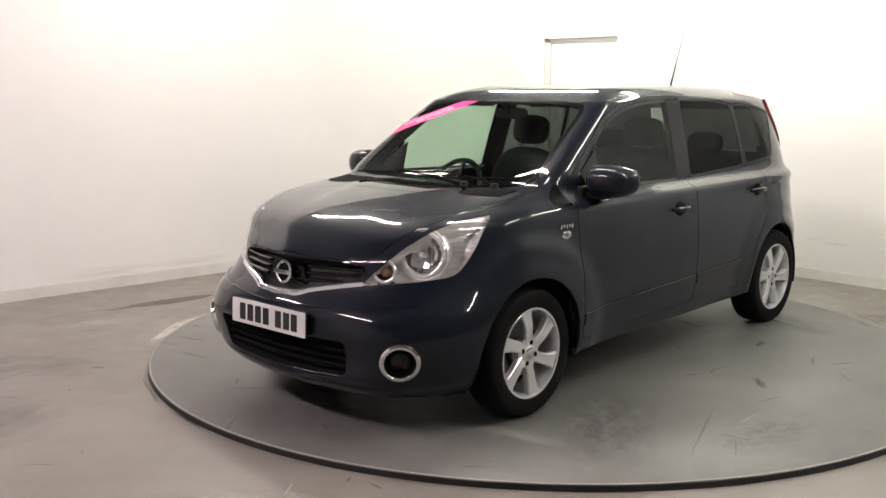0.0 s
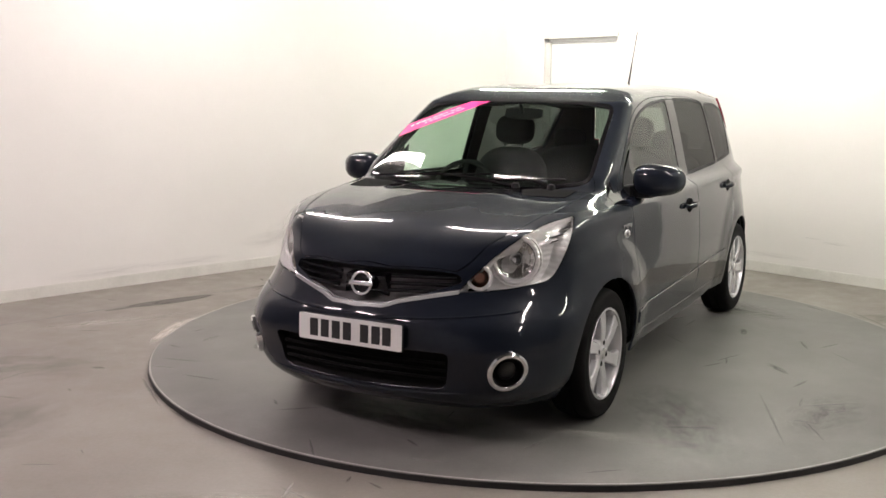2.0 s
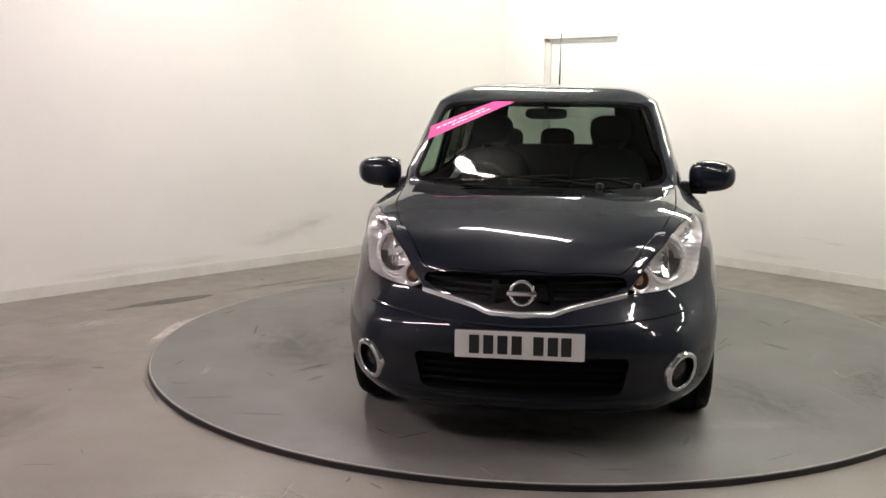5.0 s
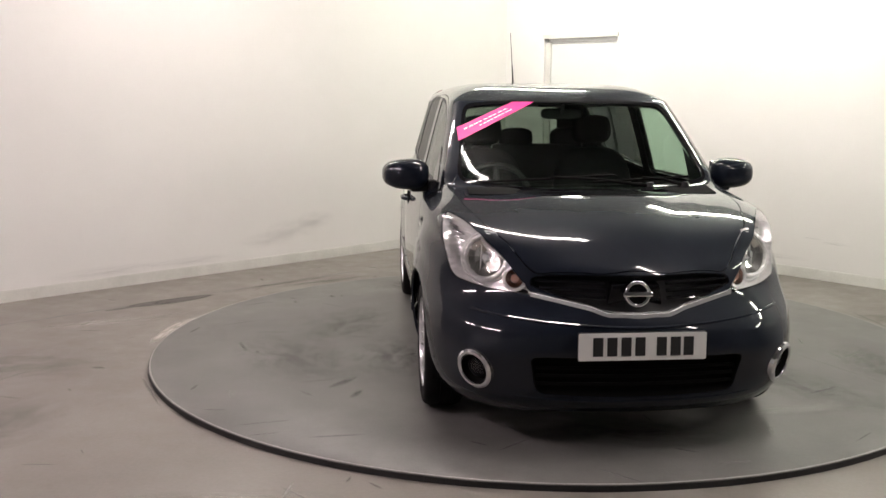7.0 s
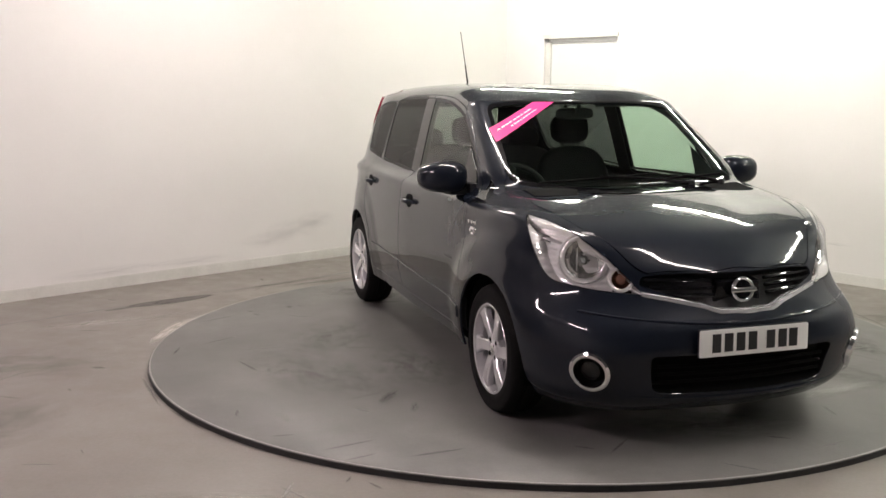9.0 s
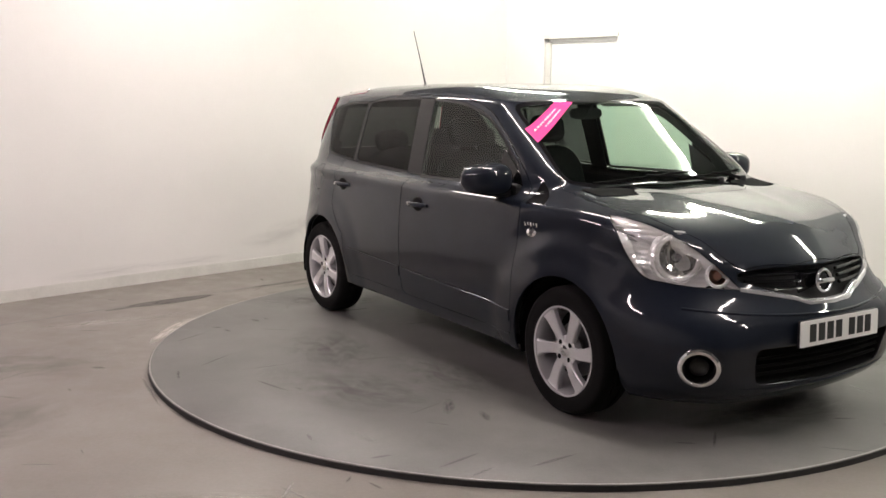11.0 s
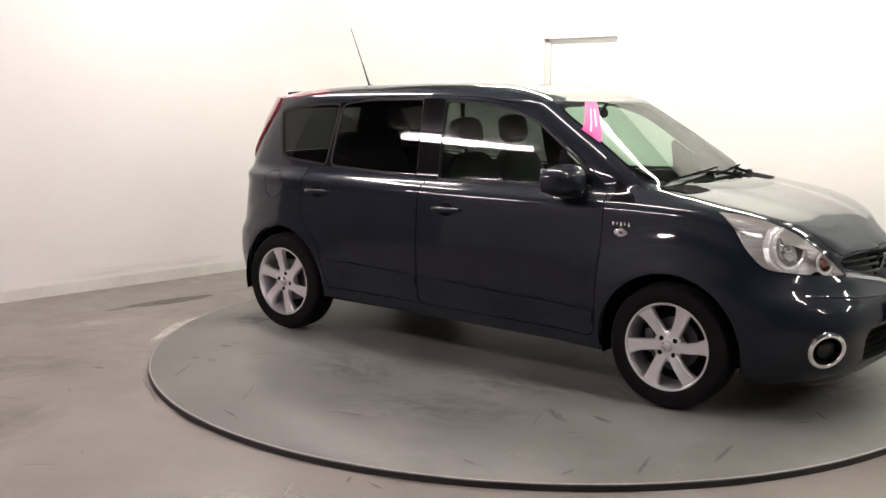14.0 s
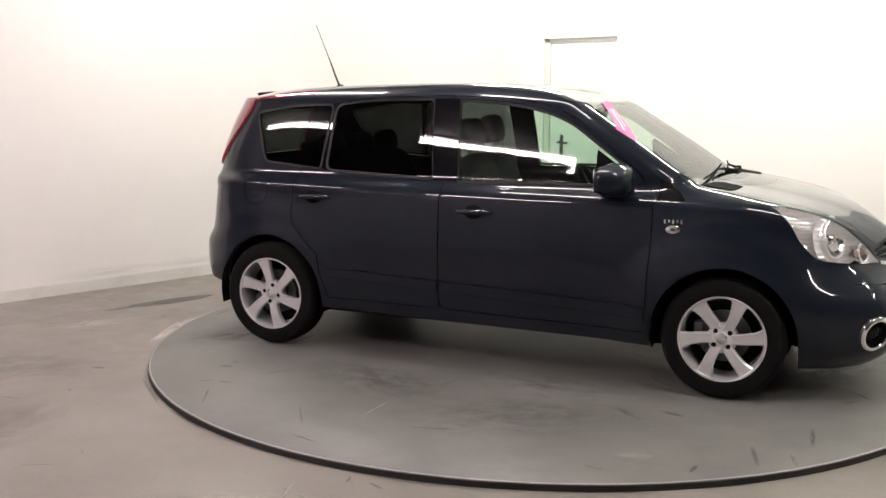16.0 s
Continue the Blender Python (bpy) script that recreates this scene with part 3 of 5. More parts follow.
def body_surface():
    zs = np.concatenate([np.linspace(0.17, 0.70, 28), np.linspace(0.715, 1.10, 30), np.linspace(1.12, 1.43, 18)])
    n = 56
    rings = []
    for z in zs:
        h = plan_ring(z, n)
        full = [(x, y) for x, y in h] + [(x, -y) for x, y in h[-2:0:-1]]
        rings.append([(x, swell(x, y, z), z + ridge(x, y, z)) for x, y in full])
    top = [(p[0], p[1]) for p in rings[-1]]
    for s in (0.985, 0.965, 0.94, 0.91, 0.87, 0.82, 0.75, 0.66, 0.55, 0.42, 0.28, 0.14, 0.04):
        ring = []
        for x, y in top:
            X, Y = PLAN_X + (x - PLAN_X) * s, y * s
            ring.append((X, Y, 1.43 + (float(z_roof(X)) - 1.43) * (1 - s ** 7.0) ** 0.8))
        rings.append(ring)
    bm = bmesh.new()
    vs = [[bm.verts.new(p) for p in r] for r in rings]
    m = len(vs[0])
    for a, b in zip(vs, vs[1:]):
        for j in range(m):
            bm.faces.new((a[j], a[(j + 1) % m], b[(j + 1) % m], b[j]))
    bm.faces.new(vs[-1])
    relax(bm, [v for v in bm.verts if v.co.x > 1.15 and 0.20 < v.co.z < 0.97], 12)
    relax(bm, [v for v in bm.verts if v.co.z > 0.20], 2)
    return bm


SIDE = (Vector((1, 0, 0)), Vector((0, 0, 1)))
FRONT = (Vector((0, 1, 0)), Vector((0, 0, 1)))
TOP = (Vector((1, 0, 0)), Vector((0, 1, 0)))


def rounded(poly, r, steps=5):
    """A convex outline with its corners rounded; r is one radius or one for each corner."""
    out, n = [], len(poly)
    P = [Vector(p) for p in poly]
    for i in range(n):
        a, b, c = P[i - 1], P[i], P[(i + 1) % n]
        rr = r[i] if isinstance(r, (list, tuple)) else r
        u, v = a - b, c - b
        d = min(rr, u.length * 0.48, v.length * 0.48)
        p, q = b + u.normalized() * d, b + v.normalized() * d
        if rr <= 0:
            out.append(tuple(b))
            continue
        for k in range(steps + 1):
            t = k / steps
            out.append(tuple(p * (1 - t) ** 2 + b * 2 * t * (1 - t) + q * t * t))
    return out


def outset(poly, d):
    """A convex outline moved outwards by d."""
    P, out = [Vector(p) for p in poly], []
    sign = 1 if sum(p.x * q.y - q.x * p.y for p, q in zip(P, P[1:] + P[:1])) > 0 else -1
    for i, p in enumerate(P):
        t = P[(i + 1) % len(P)] - P[i - 1]
        out.append(tuple(p + Vector((t.y, -t.x)).normalized() * d * sign))
    return out


def cut(bm, tag, poly, axes, where, mark):
    """Cut a convex outline, seen along an axis, into the shell, and mark the faces inside it."""
    e1, e2 = axes
    nrm = e1.cross(e2)
    area = sum(p[0] * q[1] - q[0] * p[1] for p, q in zip(poly, poly[1:] + poly[:1]))
    if area < 0:
        poly = poly[::-1]
    xs, ys = [p[0] for p in poly], [p[1] for p in poly]
    lo, hi = (min(xs), min(ys)), (max(xs), max(ys))
    inside = []
    for f in bm.faces:
        c = f.calc_center_median()
        if not where(c):
            continue
        us, vs = [v.co.dot(e1) for v in f.verts], [v.co.dot(e2) for v in f.verts]
        if max(us) > lo[0] and min(us) < hi[0] and max(vs) > lo[1] and min(vs) < hi[1]:
            inside.append(f)
    for p, q in zip(poly, poly[1:] + poly[:1]):
        d = (e1 * (q[0] - p[0]) + e2 * (q[1] - p[1]))
        if d.length < 1e-6:
            continue
        n = nrm.cross(d).normalized()
        o = e1 * p[0] + e2 * p[1]
        geom = {e for f in inside for e in (*f.verts, *f.edges)} | set(inside)
        res = bmesh.ops.bisect_plane(bm, geom=list(geom), dist=1e-5, plane_co=o, plane_no=n)
        faces = {g for g in res["geom"] if isinstance(g, bmesh.types.BMFace)} | {f for f in inside if f.is_valid}
        inside = [f for f in faces if (f.calc_center_median() - o).dot(n) > 0]
    for f in inside:
        f[tag] = mark
    return inside


def sheet(name, faces, nrm_layer, mat, parent, label="", gap=0.002, flange=0.012, push=0.0, thick=0.0):
    """A panel taken from the shell, with a returned edge round it; thick closes it with a back face."""
    fset = set(faces)
    idx, co, no, polys = {}, [], [], []
    for f in faces:
        for v in f.verts:
            if v not in idx:
                idx[v] = len(co)
                n = Vector(v[nrm_layer]).normalized()
                co.append(v.co + n * push)
                no.append(n)
        polys.append([idx[v] for v in f.verts])
    rims, drift = [], {}
    for f in faces:
        fc = f.calc_center_median()
        for l in f.loops:
            if sum(1 for g in l.edge.link_faces if g in fset) == 1:
                a, b = l.vert, l.link_loop_next.vert
                rims.append((idx[a], idx[b]))
                t = (b.co - a.co).normalized()
                side = f.normal.cross(t)
                for v in (a, b):
                    drift[idx[v]] = drift.get(idx[v], Vector()) + side
    for i, d in drift.items():
        if d.length > 1e-6:
            co[i] = co[i] + d.normalized() * gap
    for a, b in rims:
        k = len(co)
        t = co[b] - co[a]
        out = t.cross(no[a])
        out = out.normalized() if out.length > 1e-9 else no[a]
        if push < -0.02:
            out = -out
        for i in (a, b):
            co.append(co[i].copy()), no.append((out + no[i]).normalized())
        for i in (b, a):
            co.append(co[i] - no[i] * (flange + push)), no.append(out)
        polys.append([k + 1, k, k + 3, k + 2])
    if thick:
        base = len(co)
        for i in range(len(idx)):
            co.append(co[i] - no[i] * thick), no.append(-no[i])
        polys += [[base + i for i in p[::-1]] for p in polys[:len(faces)]]
    me = bpy.data.meshes.new(name)
    me.from_pydata([tuple(c) for c in co], [], polys)
    me.update()
    me.polygons.foreach_set("use_smooth", [True] * len(me.polygons))
    me.normals_split_custom_set_from_vertices([tuple(n) for n in no])
    me.materials.append(mat)
    ob = new(name, me)
    ob.parent = parent
    if label:
        tagged(ob, label)
    return ob


def mirror(p):
    return [(-u, v) for u, v in p][::-1]


BODY, BONNET, DOOR_F, DOOR_R, WIN_F, WIN_R, QUARTER, SCREEN, REARGLASS, LAMP, GRILLE, LOWER, ARCH, FOG, PILLAR, FLAP, TAIL, STRIP_F, STRIP_R, SAIL, SPOILER, TRIANGLE, SEAL_F, SEAL_R, SEAL_Q, SEAL_S, REAR_PILLAR = range(27)
LAMP_AXES = {}


def build_shell():
    bm = body_surface()
    bmesh.ops.recalc_face_normals(bm, faces=bm.faces[:])
    bm.normal_update()
    nl = bm.verts.layers.float_vector.new("shade")
    for v in bm.verts:
        v[nl] = v.normal
    tag = bm.faces.layers.int.new("panel")
    left = lambda c: c.y > 0.25
    right = lambda c: c.y < -0.25
    front = lambda c: c.x > 0.3
    door_f = rounded([(-0.205, 0.315), (0.925, 0.30), (0.945, 0.96), (0.86, 1.075), (0.44, 1.395), (0.15, 1.452), (-0.21, 1.462)], [0.05, 0.05, 0.1, 0.1, 0.2, 0.3, 0.03])
    door_r1 = rounded([(-0.205, 0.315), (-0.21, 1.462), (-0.70, 1.452), (-0.985, 1.40), (-1.13, 1.02), (-1.155, 0.74), (-0.99, 0.575)], [0, 0, 0.1, 0.06, 0.1, 0.08, 0.05])
    door_r2 = [(-0.205, 0.315), (-0.93, 0.315), (-0.955, 0.47), (-0.99, 0.575), (-0.80, 0.60)]
    win_f = rounded([(-0.135, 1.012), (0.80, 1.030), (0.775, 1.105), (0.435, 1.345), (0.15, 1.415), (-0.168, 1.430)], [0.02, 0.02, 0.06, 0.12, 0.2, 0.03])
    sail = rounded([(0.62, 1.012), (0.83, 1.022), (0.79, 1.085), (0.62, 1.20)], 0.012)
    win_r = rounded([(-0.29, 1.020), (-0.325, 1.436), (-0.70, 1.428), (-0.925, 1.402), (-0.952, 1.046)], [0.02, 0.03, 0.1, 0.05, 0.04])
    quarter = rounded([(-1.000, 1.050), (-0.958, 1.400), (-1.20, 1.394), (-1.475, 1.350), (-1.375, 1.080)], [0.02, 0.03, 0.1, 0.025, 0.035])
    pillar = rounded([(-0.137, 1.006), (-0.286, 1.012), (-0.322, 1.441), (-0.170, 1.441)], 0.01)
    strip_f = [(-0.195, 0.415), (0.918, 0.373), (0.918, 0.430), (-0.195, 0.472)]
    strip_r = [(-0.215, 0.415), (-0.215, 0.473), (-0.90, 0.488), (-0.90, 0.440)]
    circle = lambda cx, cz, rr, k=40: [(cx + rr * math.cos(2 * math.pi * i / k), cz + rr * math.sin(2 * math.pi * i / k)) for i in range(k)]
    for where in (left, right):
        cut(bm, tag, door_r1, SIDE, where, DOOR_R)
        cut(bm, tag, door_r2, SIDE, where, DOOR_R)
        cut(bm, tag, door_f, SIDE, where, DOOR_F)
        cut(bm, tag, strip_f, SIDE, where, STRIP_F)
        cut(bm, tag, strip_r, SIDE, where, STRIP_R)
        cut(bm, tag, rounded([(-0.945, 1.036), (-1.012, 1.042), (-0.972, 1.405), (-0.918, 1.414)], 0.008), SIDE, where, REAR_PILLAR)
        for win, mark in ((win_f, SEAL_F), (win_r, SEAL_R), (quarter, SEAL_Q)):
            cut(bm, tag, outset(win, 0.013), SIDE, where, mark)
        cut(bm, tag, pillar, SIDE, where, PILLAR)
        cut(bm, tag, win_f, SIDE, where, WIN_F)
        cut(bm, tag, sail, SIDE, where, SAIL)
        cut(bm, tag, win_r, SIDE, where, WIN_R)
        cut(bm, tag, quarter, SIDE, where, QUARTER)
    cut(bm, tag, circle(-1.40, 0.905, 0.085, 28), SIDE, right, FLAP)
    # bonnet, screens, grilles, lamps
    cut(bm, tag, rounded([(0.99, 0.60), (1.06, 0.668), (1.45, 0.645), (1.72, 0.575), (1.955, 0.415), (2.03, 0.12), (2.03, -0.12), (1.955, -0.415), (1.72, -0.575), (1.45, -0.645), (1.06, -0.668), (0.99, -0.60)], [0.05] * 12), TOP, lambda c: c.z > 0.745 and c.x > 0.9, BONNET)
    screen = rounded([(-0.635, 1.055), (-0.35, 1.015), (0.35, 1.015), (0.635, 1.055), (0.548, 1.415), (0.30, 1.440), (-0.30, 1.440), (-0.548, 1.415)], [0.06, 0.2, 0.2, 0.06, 0.05, 0.2, 0.2, 0.05])
    for shape, mark in ((outset(screen, 0.004), SEAL_S), (outset(screen, -0.014), SCREEN)):
        cut(bm, tag, shape, FRONT, lambda c: c.x > 0.3 and c.z > 0.95, mark)
    cut(bm, tag, rounded([(-0.52, 1.07), (0.52, 1.07), (0.47, 1.375), (-0.47, 1.375)], 0.06), FRONT, lambda c: c.x < -1.4, REARGLASS)
    cut(bm, tag, rounded([(-0.415, 0.668), (-0.17, 0.620), (-0.12, 0.603), (0.12, 0.603), (0.17, 0.620), (0.415, 0.668), (0.425, 0.735), (0.30, 0.752), (-0.30, 0.752), (-0.425, 0.735)], [0.01, 0.02, 0.03, 0.03, 0.02, 0.01, 0.03, 0.1, 0.1, 0.03]), FRONT, lambda c: c.x > 1.7, GRILLE)
    cut(bm, tag, rounded([(-0.44, 0.435), (-0.41, 0.275), (-0.2, 0.262), (0.2, 0.262), (0.41, 0.275), (0.44, 0.435)], [0.03, 0.04, 0.1, 0.1, 0.04, 0.03]), FRONT, lambda c: c.x > 1.7, LOWER)
    for s in (1, -1):
        d = Vector((0.80, 0.60 * s, 0.10)).normalized()
        e1 = Vector((-0.60 * s, 0.80, 0)).normalized()
        e2 = d.cross(e1)
        LAMP_AXES[s] = (e1, e2, d)
        fp, fd = nose_frame(0.652 * s, 0.362)
        f1 = fd.cross(Vector((0, 0, 1))).normalized()
        f2 = fd.cross(f1)
        cut(bm, tag, [(fp.dot(f1) + u, fp.dot(f2) + v) for u, v in circle(0, 0, 0.084, 32)], (f1, f2), lambda c: c.x > 1.6 and c.y * s > 0.3, FOG)
        corner = lambda x, y, z: (Vector((x, y * s, z)).dot(e1), Vector((x, y * s, z)).dot(e2))
        outline = [corner(1.985, 0.415, 0.668), corner(1.86, 0.575, 0.675), corner(1.70, 0.715, 0.700), corner(1.60, 0.735, 0.80), corner(1.475, 0.722, 0.958), corner(1.66, 0.640, 0.930), corner(1.83, 0.530, 0.830)]
        cut(bm, tag, rounded(outline, [0.01, 0.05, 0.05, 0.1, 0.02, 0.1, 0.1]), (e1, e2), lambda c: c.x > 1.2 and c.y * s > 0.2, LAMP)
    for where in (left, right):
        for wx in (WHEEL_X, -WHEEL_X):
            cut(bm, tag, circle(wx, 0.305, 0.350, 44), SIDE, lambda c: where(c) and abs(c.y) > 0.45 and c.z < 0.75, ARCH)
            cut(bm, tag, [(wx - 0.345, 0.10), (wx + 0.345, 0.10), (wx + 0.350, 0.31), (wx - 0.350, 0.31)], SIDE, lambda c: where(c) and abs(c.y) > 0.45, ARCH)
        # the rear bumper ends higher than the sill
        cut(bm, tag, [(-1.60, 0.10), (-1.60, 0.33), (-2.10, 0.36), (-2.10, 0.10)], SIDE, lambda c: c.x < -1.5, ARCH)
        # underside of the sill between the wheels
        cut(bm, tag, [(-0.96, 0.10), (0.96, 0.10), (0.96, 0.232), (-0.96, 0.252)], SIDE, lambda c: where(c) and abs(c.x) < 1.0, ARCH)
        cut(bm, tag, [(-1.47, 1.452), (-1.54, 1.36), (-1.615, 1.20), (-1.69, 1.03), (-2.0, 1.03), (-2.0, 1.452)], SIDE, lambda c: where(c) and abs(c.y) > 0.42 and c.x < -1.45, TAIL)
        cut(bm, tag, [(-1.50, 1.430), (-1.08, 1.468), (-1.12, 1.484), (-1.45, 1.495), (-1.75, 1.495), (-1.75, 1.430)], SIDE, lambda c: where(c) and abs(c.y) > 0.36 and c.x < -1.0, SPOILER)
        cut(bm, tag, rounded([(0.957, 0.955), (1.095, 0.962), (1.06, 0.995), (0.952, 1.062)], 0.008), SIDE, lambda c: where(c) and c.x > 0.8, TRIANGLE)
    return bm, tag, nl


shell, TAG, SHADE = build_shell()


def faces_of(mark, where=lambda c: True):
    return [f for f in shell.faces if f[TAG] == mark and where(f.calc_center_median())]


def build_panels():
    sheet("body", faces_of(BODY), SHADE, M_PAINT, car, "dark blue metallic bodywork")
    sheet("bonnet", faces_of(BONNET), SHADE, M_PAINT, car, gap=0.0035)
    sheet("windscreen", faces_of(SCREEN), SHADE, M_GLASS, car, "clear green-tinted windscreen", 0.001, 0.004)
    sheet("windscreen_border", faces_of(SEAL_S), SHADE, M_GLOSSBLACK, car, "black windscreen border", 0.0, 0.006, 0.0005)
    sheet("rear_window", faces_of(REARGLASS), SHADE, M_REARGLASS, car, "dark rear glass", 0.001, 0.004)
    for s in (1, -1):
        on = lambda c, s=s: c.y * s > 0
        for mark, win, strip in ((DOOR_F, WIN_F, STRIP_F), (DOOR_R, WIN_R, STRIP_R)):
            door = sheet("door", faces_of(mark, on), SHADE, M_PAINT, car, gap=0.0038)
            sheet("window_pane", faces_of(win, on), SHADE, M_GLASS if win == WIN_F else M_PRIVACY, door, "clear green-tinted glass" if win == WIN_F else "dark privacy glass", 0.001, 0.004, -0.004)
            sheet("side_moulding", faces_of(strip, on), SHADE, M_PAINT, door, "", 0.0, 0.004, 0.008)
            if mark == DOOR_F:
                sheet("mirror_sail", faces_of(SAIL, on), SHADE, M_GLOSSBLACK, door, "black mirror mount", 0.001, 0.006, 0.003)
        for seal in (SEAL_F, SEAL_R, SEAL_Q):
            sheet("window_seal", faces_of(seal, on), SHADE, M_BLACK, car, "black rubber window seal", 0.0, 0.008, -0.001)
        sheet("door_pillar", faces_of(PILLAR, on), SHADE, M_GLOSSBLACK, car, "gloss black door pillar", 0.001, 0.006, -0.001)
        sheet("rear_pillar", faces_of(REAR_PILLAR, on), SHADE, M_GLOSSBLACK, car, "gloss black rear door pillar", 0.0, 0.006, -0.001)
        sheet("pillar_panel", faces_of(TRIANGLE, on), SHADE, M_GLOSSBLACK, car, "gloss black triangular panel", 0.001, 0.006, 0.001)
        sheet("quarter_window", faces_of(QUARTER, on), SHADE, M_PRIVACY, car, "dark privacy glass", 0.001, 0.004, -0.003)
        sheet("lamp_extension", faces_of(SPOILER, on), SHADE, M_RED, car, "red tail lamp extension along the roof edge", 0.001, 0.01, 0.003)
        sheet("tail_lamp", faces_of(TAIL, on), SHADE, M_RED, car, "red tail lamp", 0.001, 0.01, 0.014)
    sheet("fuel_flap", faces_of(FLAP), SHADE, M_PAINT, car, gap=0.0035)


build_panels()


def bezel_ring(r, tube_r, steps=40, sides=10):
    bm = bmesh.new()
    rings = []
    for k in range(steps):
        a = 2 * math.pi * k / steps
        rings.append([bm.verts.new(((r + tube_r * math.cos(b)) * math.cos(a), tube_r * 0.8 * math.sin(b), (r + tube_r * math.cos(b)) * math.sin(a))) for b in [2 * math.pi * i / sides for i in range(sides)]])
    for k in range(steps):
        p, q = rings[k], rings[(k + 1) % steps]
        for i in range(sides):
            bm.faces.new((p[i], p[(i + 1) % sides], q[(i + 1) % sides], q[i]))
    return bm


def build_wheel():
    """A wheel that faces +y; its hub at the origin."""
    w = empty("wheel")
    R = WHEEL_R
    part("tyre", lathe([(0.198, -0.085), (0.23, -0.092), (0.27, -0.094), (0.292, -0.080), (R - 0.002, -0.060), (R, -0.03), (R, -0.0285), (R - 0.007, -0.028), (R - 0.007, -0.022), (R, -0.0215), (R, 0.0215), (R - 0.007, 0.022), (R - 0.007, 0.028), (R, 0.0285), (R - 0.002, 0.060), (0.292, 0.080), (0.285, 0.088), (0.27, 0.093), (0.262, 0.0915), (0.255, 0.0935), (0.23, 0.0925), (0.213, 0.088), (0.205, 0.080), (0.198, 0.07)], 72), M_RUBBER, w, "black road tyre")
    rim = part("rim", lathe([(0.216, 0.084), (0.211, 0.090), (0.203, 0.088), (0.198, 0.075), (0.192, 0.05), (0.188, 0.0), (0.19, -0.08), (0.205, -0.085)], 72), M_ALLOY, w, "silver alloy rim")
    # six broad spokes that widen towards the rim
    spokes = bmesh.new()
    for k in range(6):
        a0 = math.radians(60 * k)
        rows = []
        for r, half, y in ((0.035, 0.026, 0.071), (0.07, 0.026, 0.076), (0.11, 0.027, 0.081), (0.15, 0.030, 0.082), (0.185, 0.037, 0.080), (0.203, 0.052, 0.082)):
            t = Vector((math.cos(a0), 0, math.sin(a0)))
            u = Vector((-math.sin(a0), 0, math.cos(a0)))
            row = []
            for s, dy in ((-1.0, -0.030), (-1.0, -0.006), (-0.80, 0.0), (-0.12, -0.0015), (0.12, -0.0015), (0.80, 0.0), (1.0, -0.006), (1.0, -0.030)):
                row.append(spokes.verts.new(t * r + u * (half * s + 0.010 * math.sin(r * 15)) + Vector((0, y + dy, 0))))
            rows.append(row)
        for p, q in zip(rows, rows[1:]):
            for i in range(len(p) - 1):
                spokes.faces.new((p[i], p[i + 1], q[i + 1], q[i]))
    part("spokes", spokes, M_ALLOY, rim, "six broad silver spokes")
    hub = part("hub", lathe([(0.0, 0.076), (0.026, 0.076), (0.029, 0.073), (0.032, 0.071), (0.062, 0.072), (0.074, 0.066), (0.076, 0.03)], 40), M_ALLOY, rim)
    part("hub_cap", lathe([(0.0, 0.080), (0.018, 0.080), (0.026, 0.077), (0.027, 0.07)], 32), M_CHROME, hub, "round bright hub cap")
    for k in range(4):
        a = math.radians(45 + 90 * k + 12)
        bm = lathe([(0.0, 0.074), (0.011, 0.0735), (0.0125, 0.0725), (0.0125, 0.06)], 14)
        bmesh.ops.translate(bm, verts=bm.verts[:], vec=(0.050 * math.cos(a), 0, 0.050 * math.sin(a)))
        part("wheel_bolt", bm, M_LINER, rim, "dark wheel bolt recess")
    part("brake_disc", lathe([(0.05, 0.01), (0.06, 0.03), (0.065, 0.005), (0.128, 0.005), (0.128, -0.015), (0.05, -0.015)], 40), M_DARKMETAL, w, "grey steel brake disc")
    part("brake_caliper", box(0.05, 0.06, 0.12, 0.012, (0.115, -0.01, 0.02)), M_DARKMETAL, w)
    part("back_plate", lathe([(0.0, -0.035), (0.185, -0.035), (0.187, -0.06), (0.0, -0.06)], 40), M_LINER, w)
    return w


def build_wheels():
    w = build_wheel()
    w.parent = car
    spots = [(WHEEL_X, 1, 40), (WHEEL_X, -1, 8), (-WHEEL_X, 1, 55), (-WHEEL_X, -1, 45)]
    for i, (x, s, spin) in enumerate(spots):
        y = (0.735 if x > 0 else 0.706) * s
        m = pose(x, y, WHEEL_R, 0, 0, 0 if s > 0 else 180) @ pose(0, 0, 0, 0, spin, 0)
        if i == 0:
            w.matrix_basis = m
        else:
            copy_thing(w, m)


build_wheels()


# ---- fittings of the car ----
def surf_y(x, z):
    """Half width of the body at (x, z)."""
    w = float(half_w(z))
    xe, n = (float(x_front(z)), float(n_front(z))) if x > PLAN_X else (float(x_rear(z)), float(n_rear(z)))
    y = w * max(0.0, 1 - abs((x - PLAN_X) / (xe - PLAN_X)) ** n) ** (1 / n)
    return swell(x, y, z)


def patch(a, b, c, d, off, nu=10, nv=4, solid=0.0):
    """A thin film on the windscreen between four (y, z) corners."""
    bm = bmesh.new()
    g = []
    for j in range(nv + 1):
        row = []
        for i in range(nu + 1):
            u, v = i / nu, j / nv
            y = (1 - v) * ((1 - u) * a[0] + u * b[0]) + v * ((1 - u) * d[0] + u * c[0])
            z = (1 - v) * ((1 - u) * a[1] + u * b[1]) + v * ((1 - u) * d[1] + u * c[1])
            row.append(bm.verts.new((surf_x(y, z) + off, y, z + off * 0.8)))
        g.append(row)
    for j in range(nv):
        for i in range(nu):
            bm.faces.new((g[j][i], g[j][i + 1], g[j + 1][i + 1], g[j + 1][i]))
    return bm


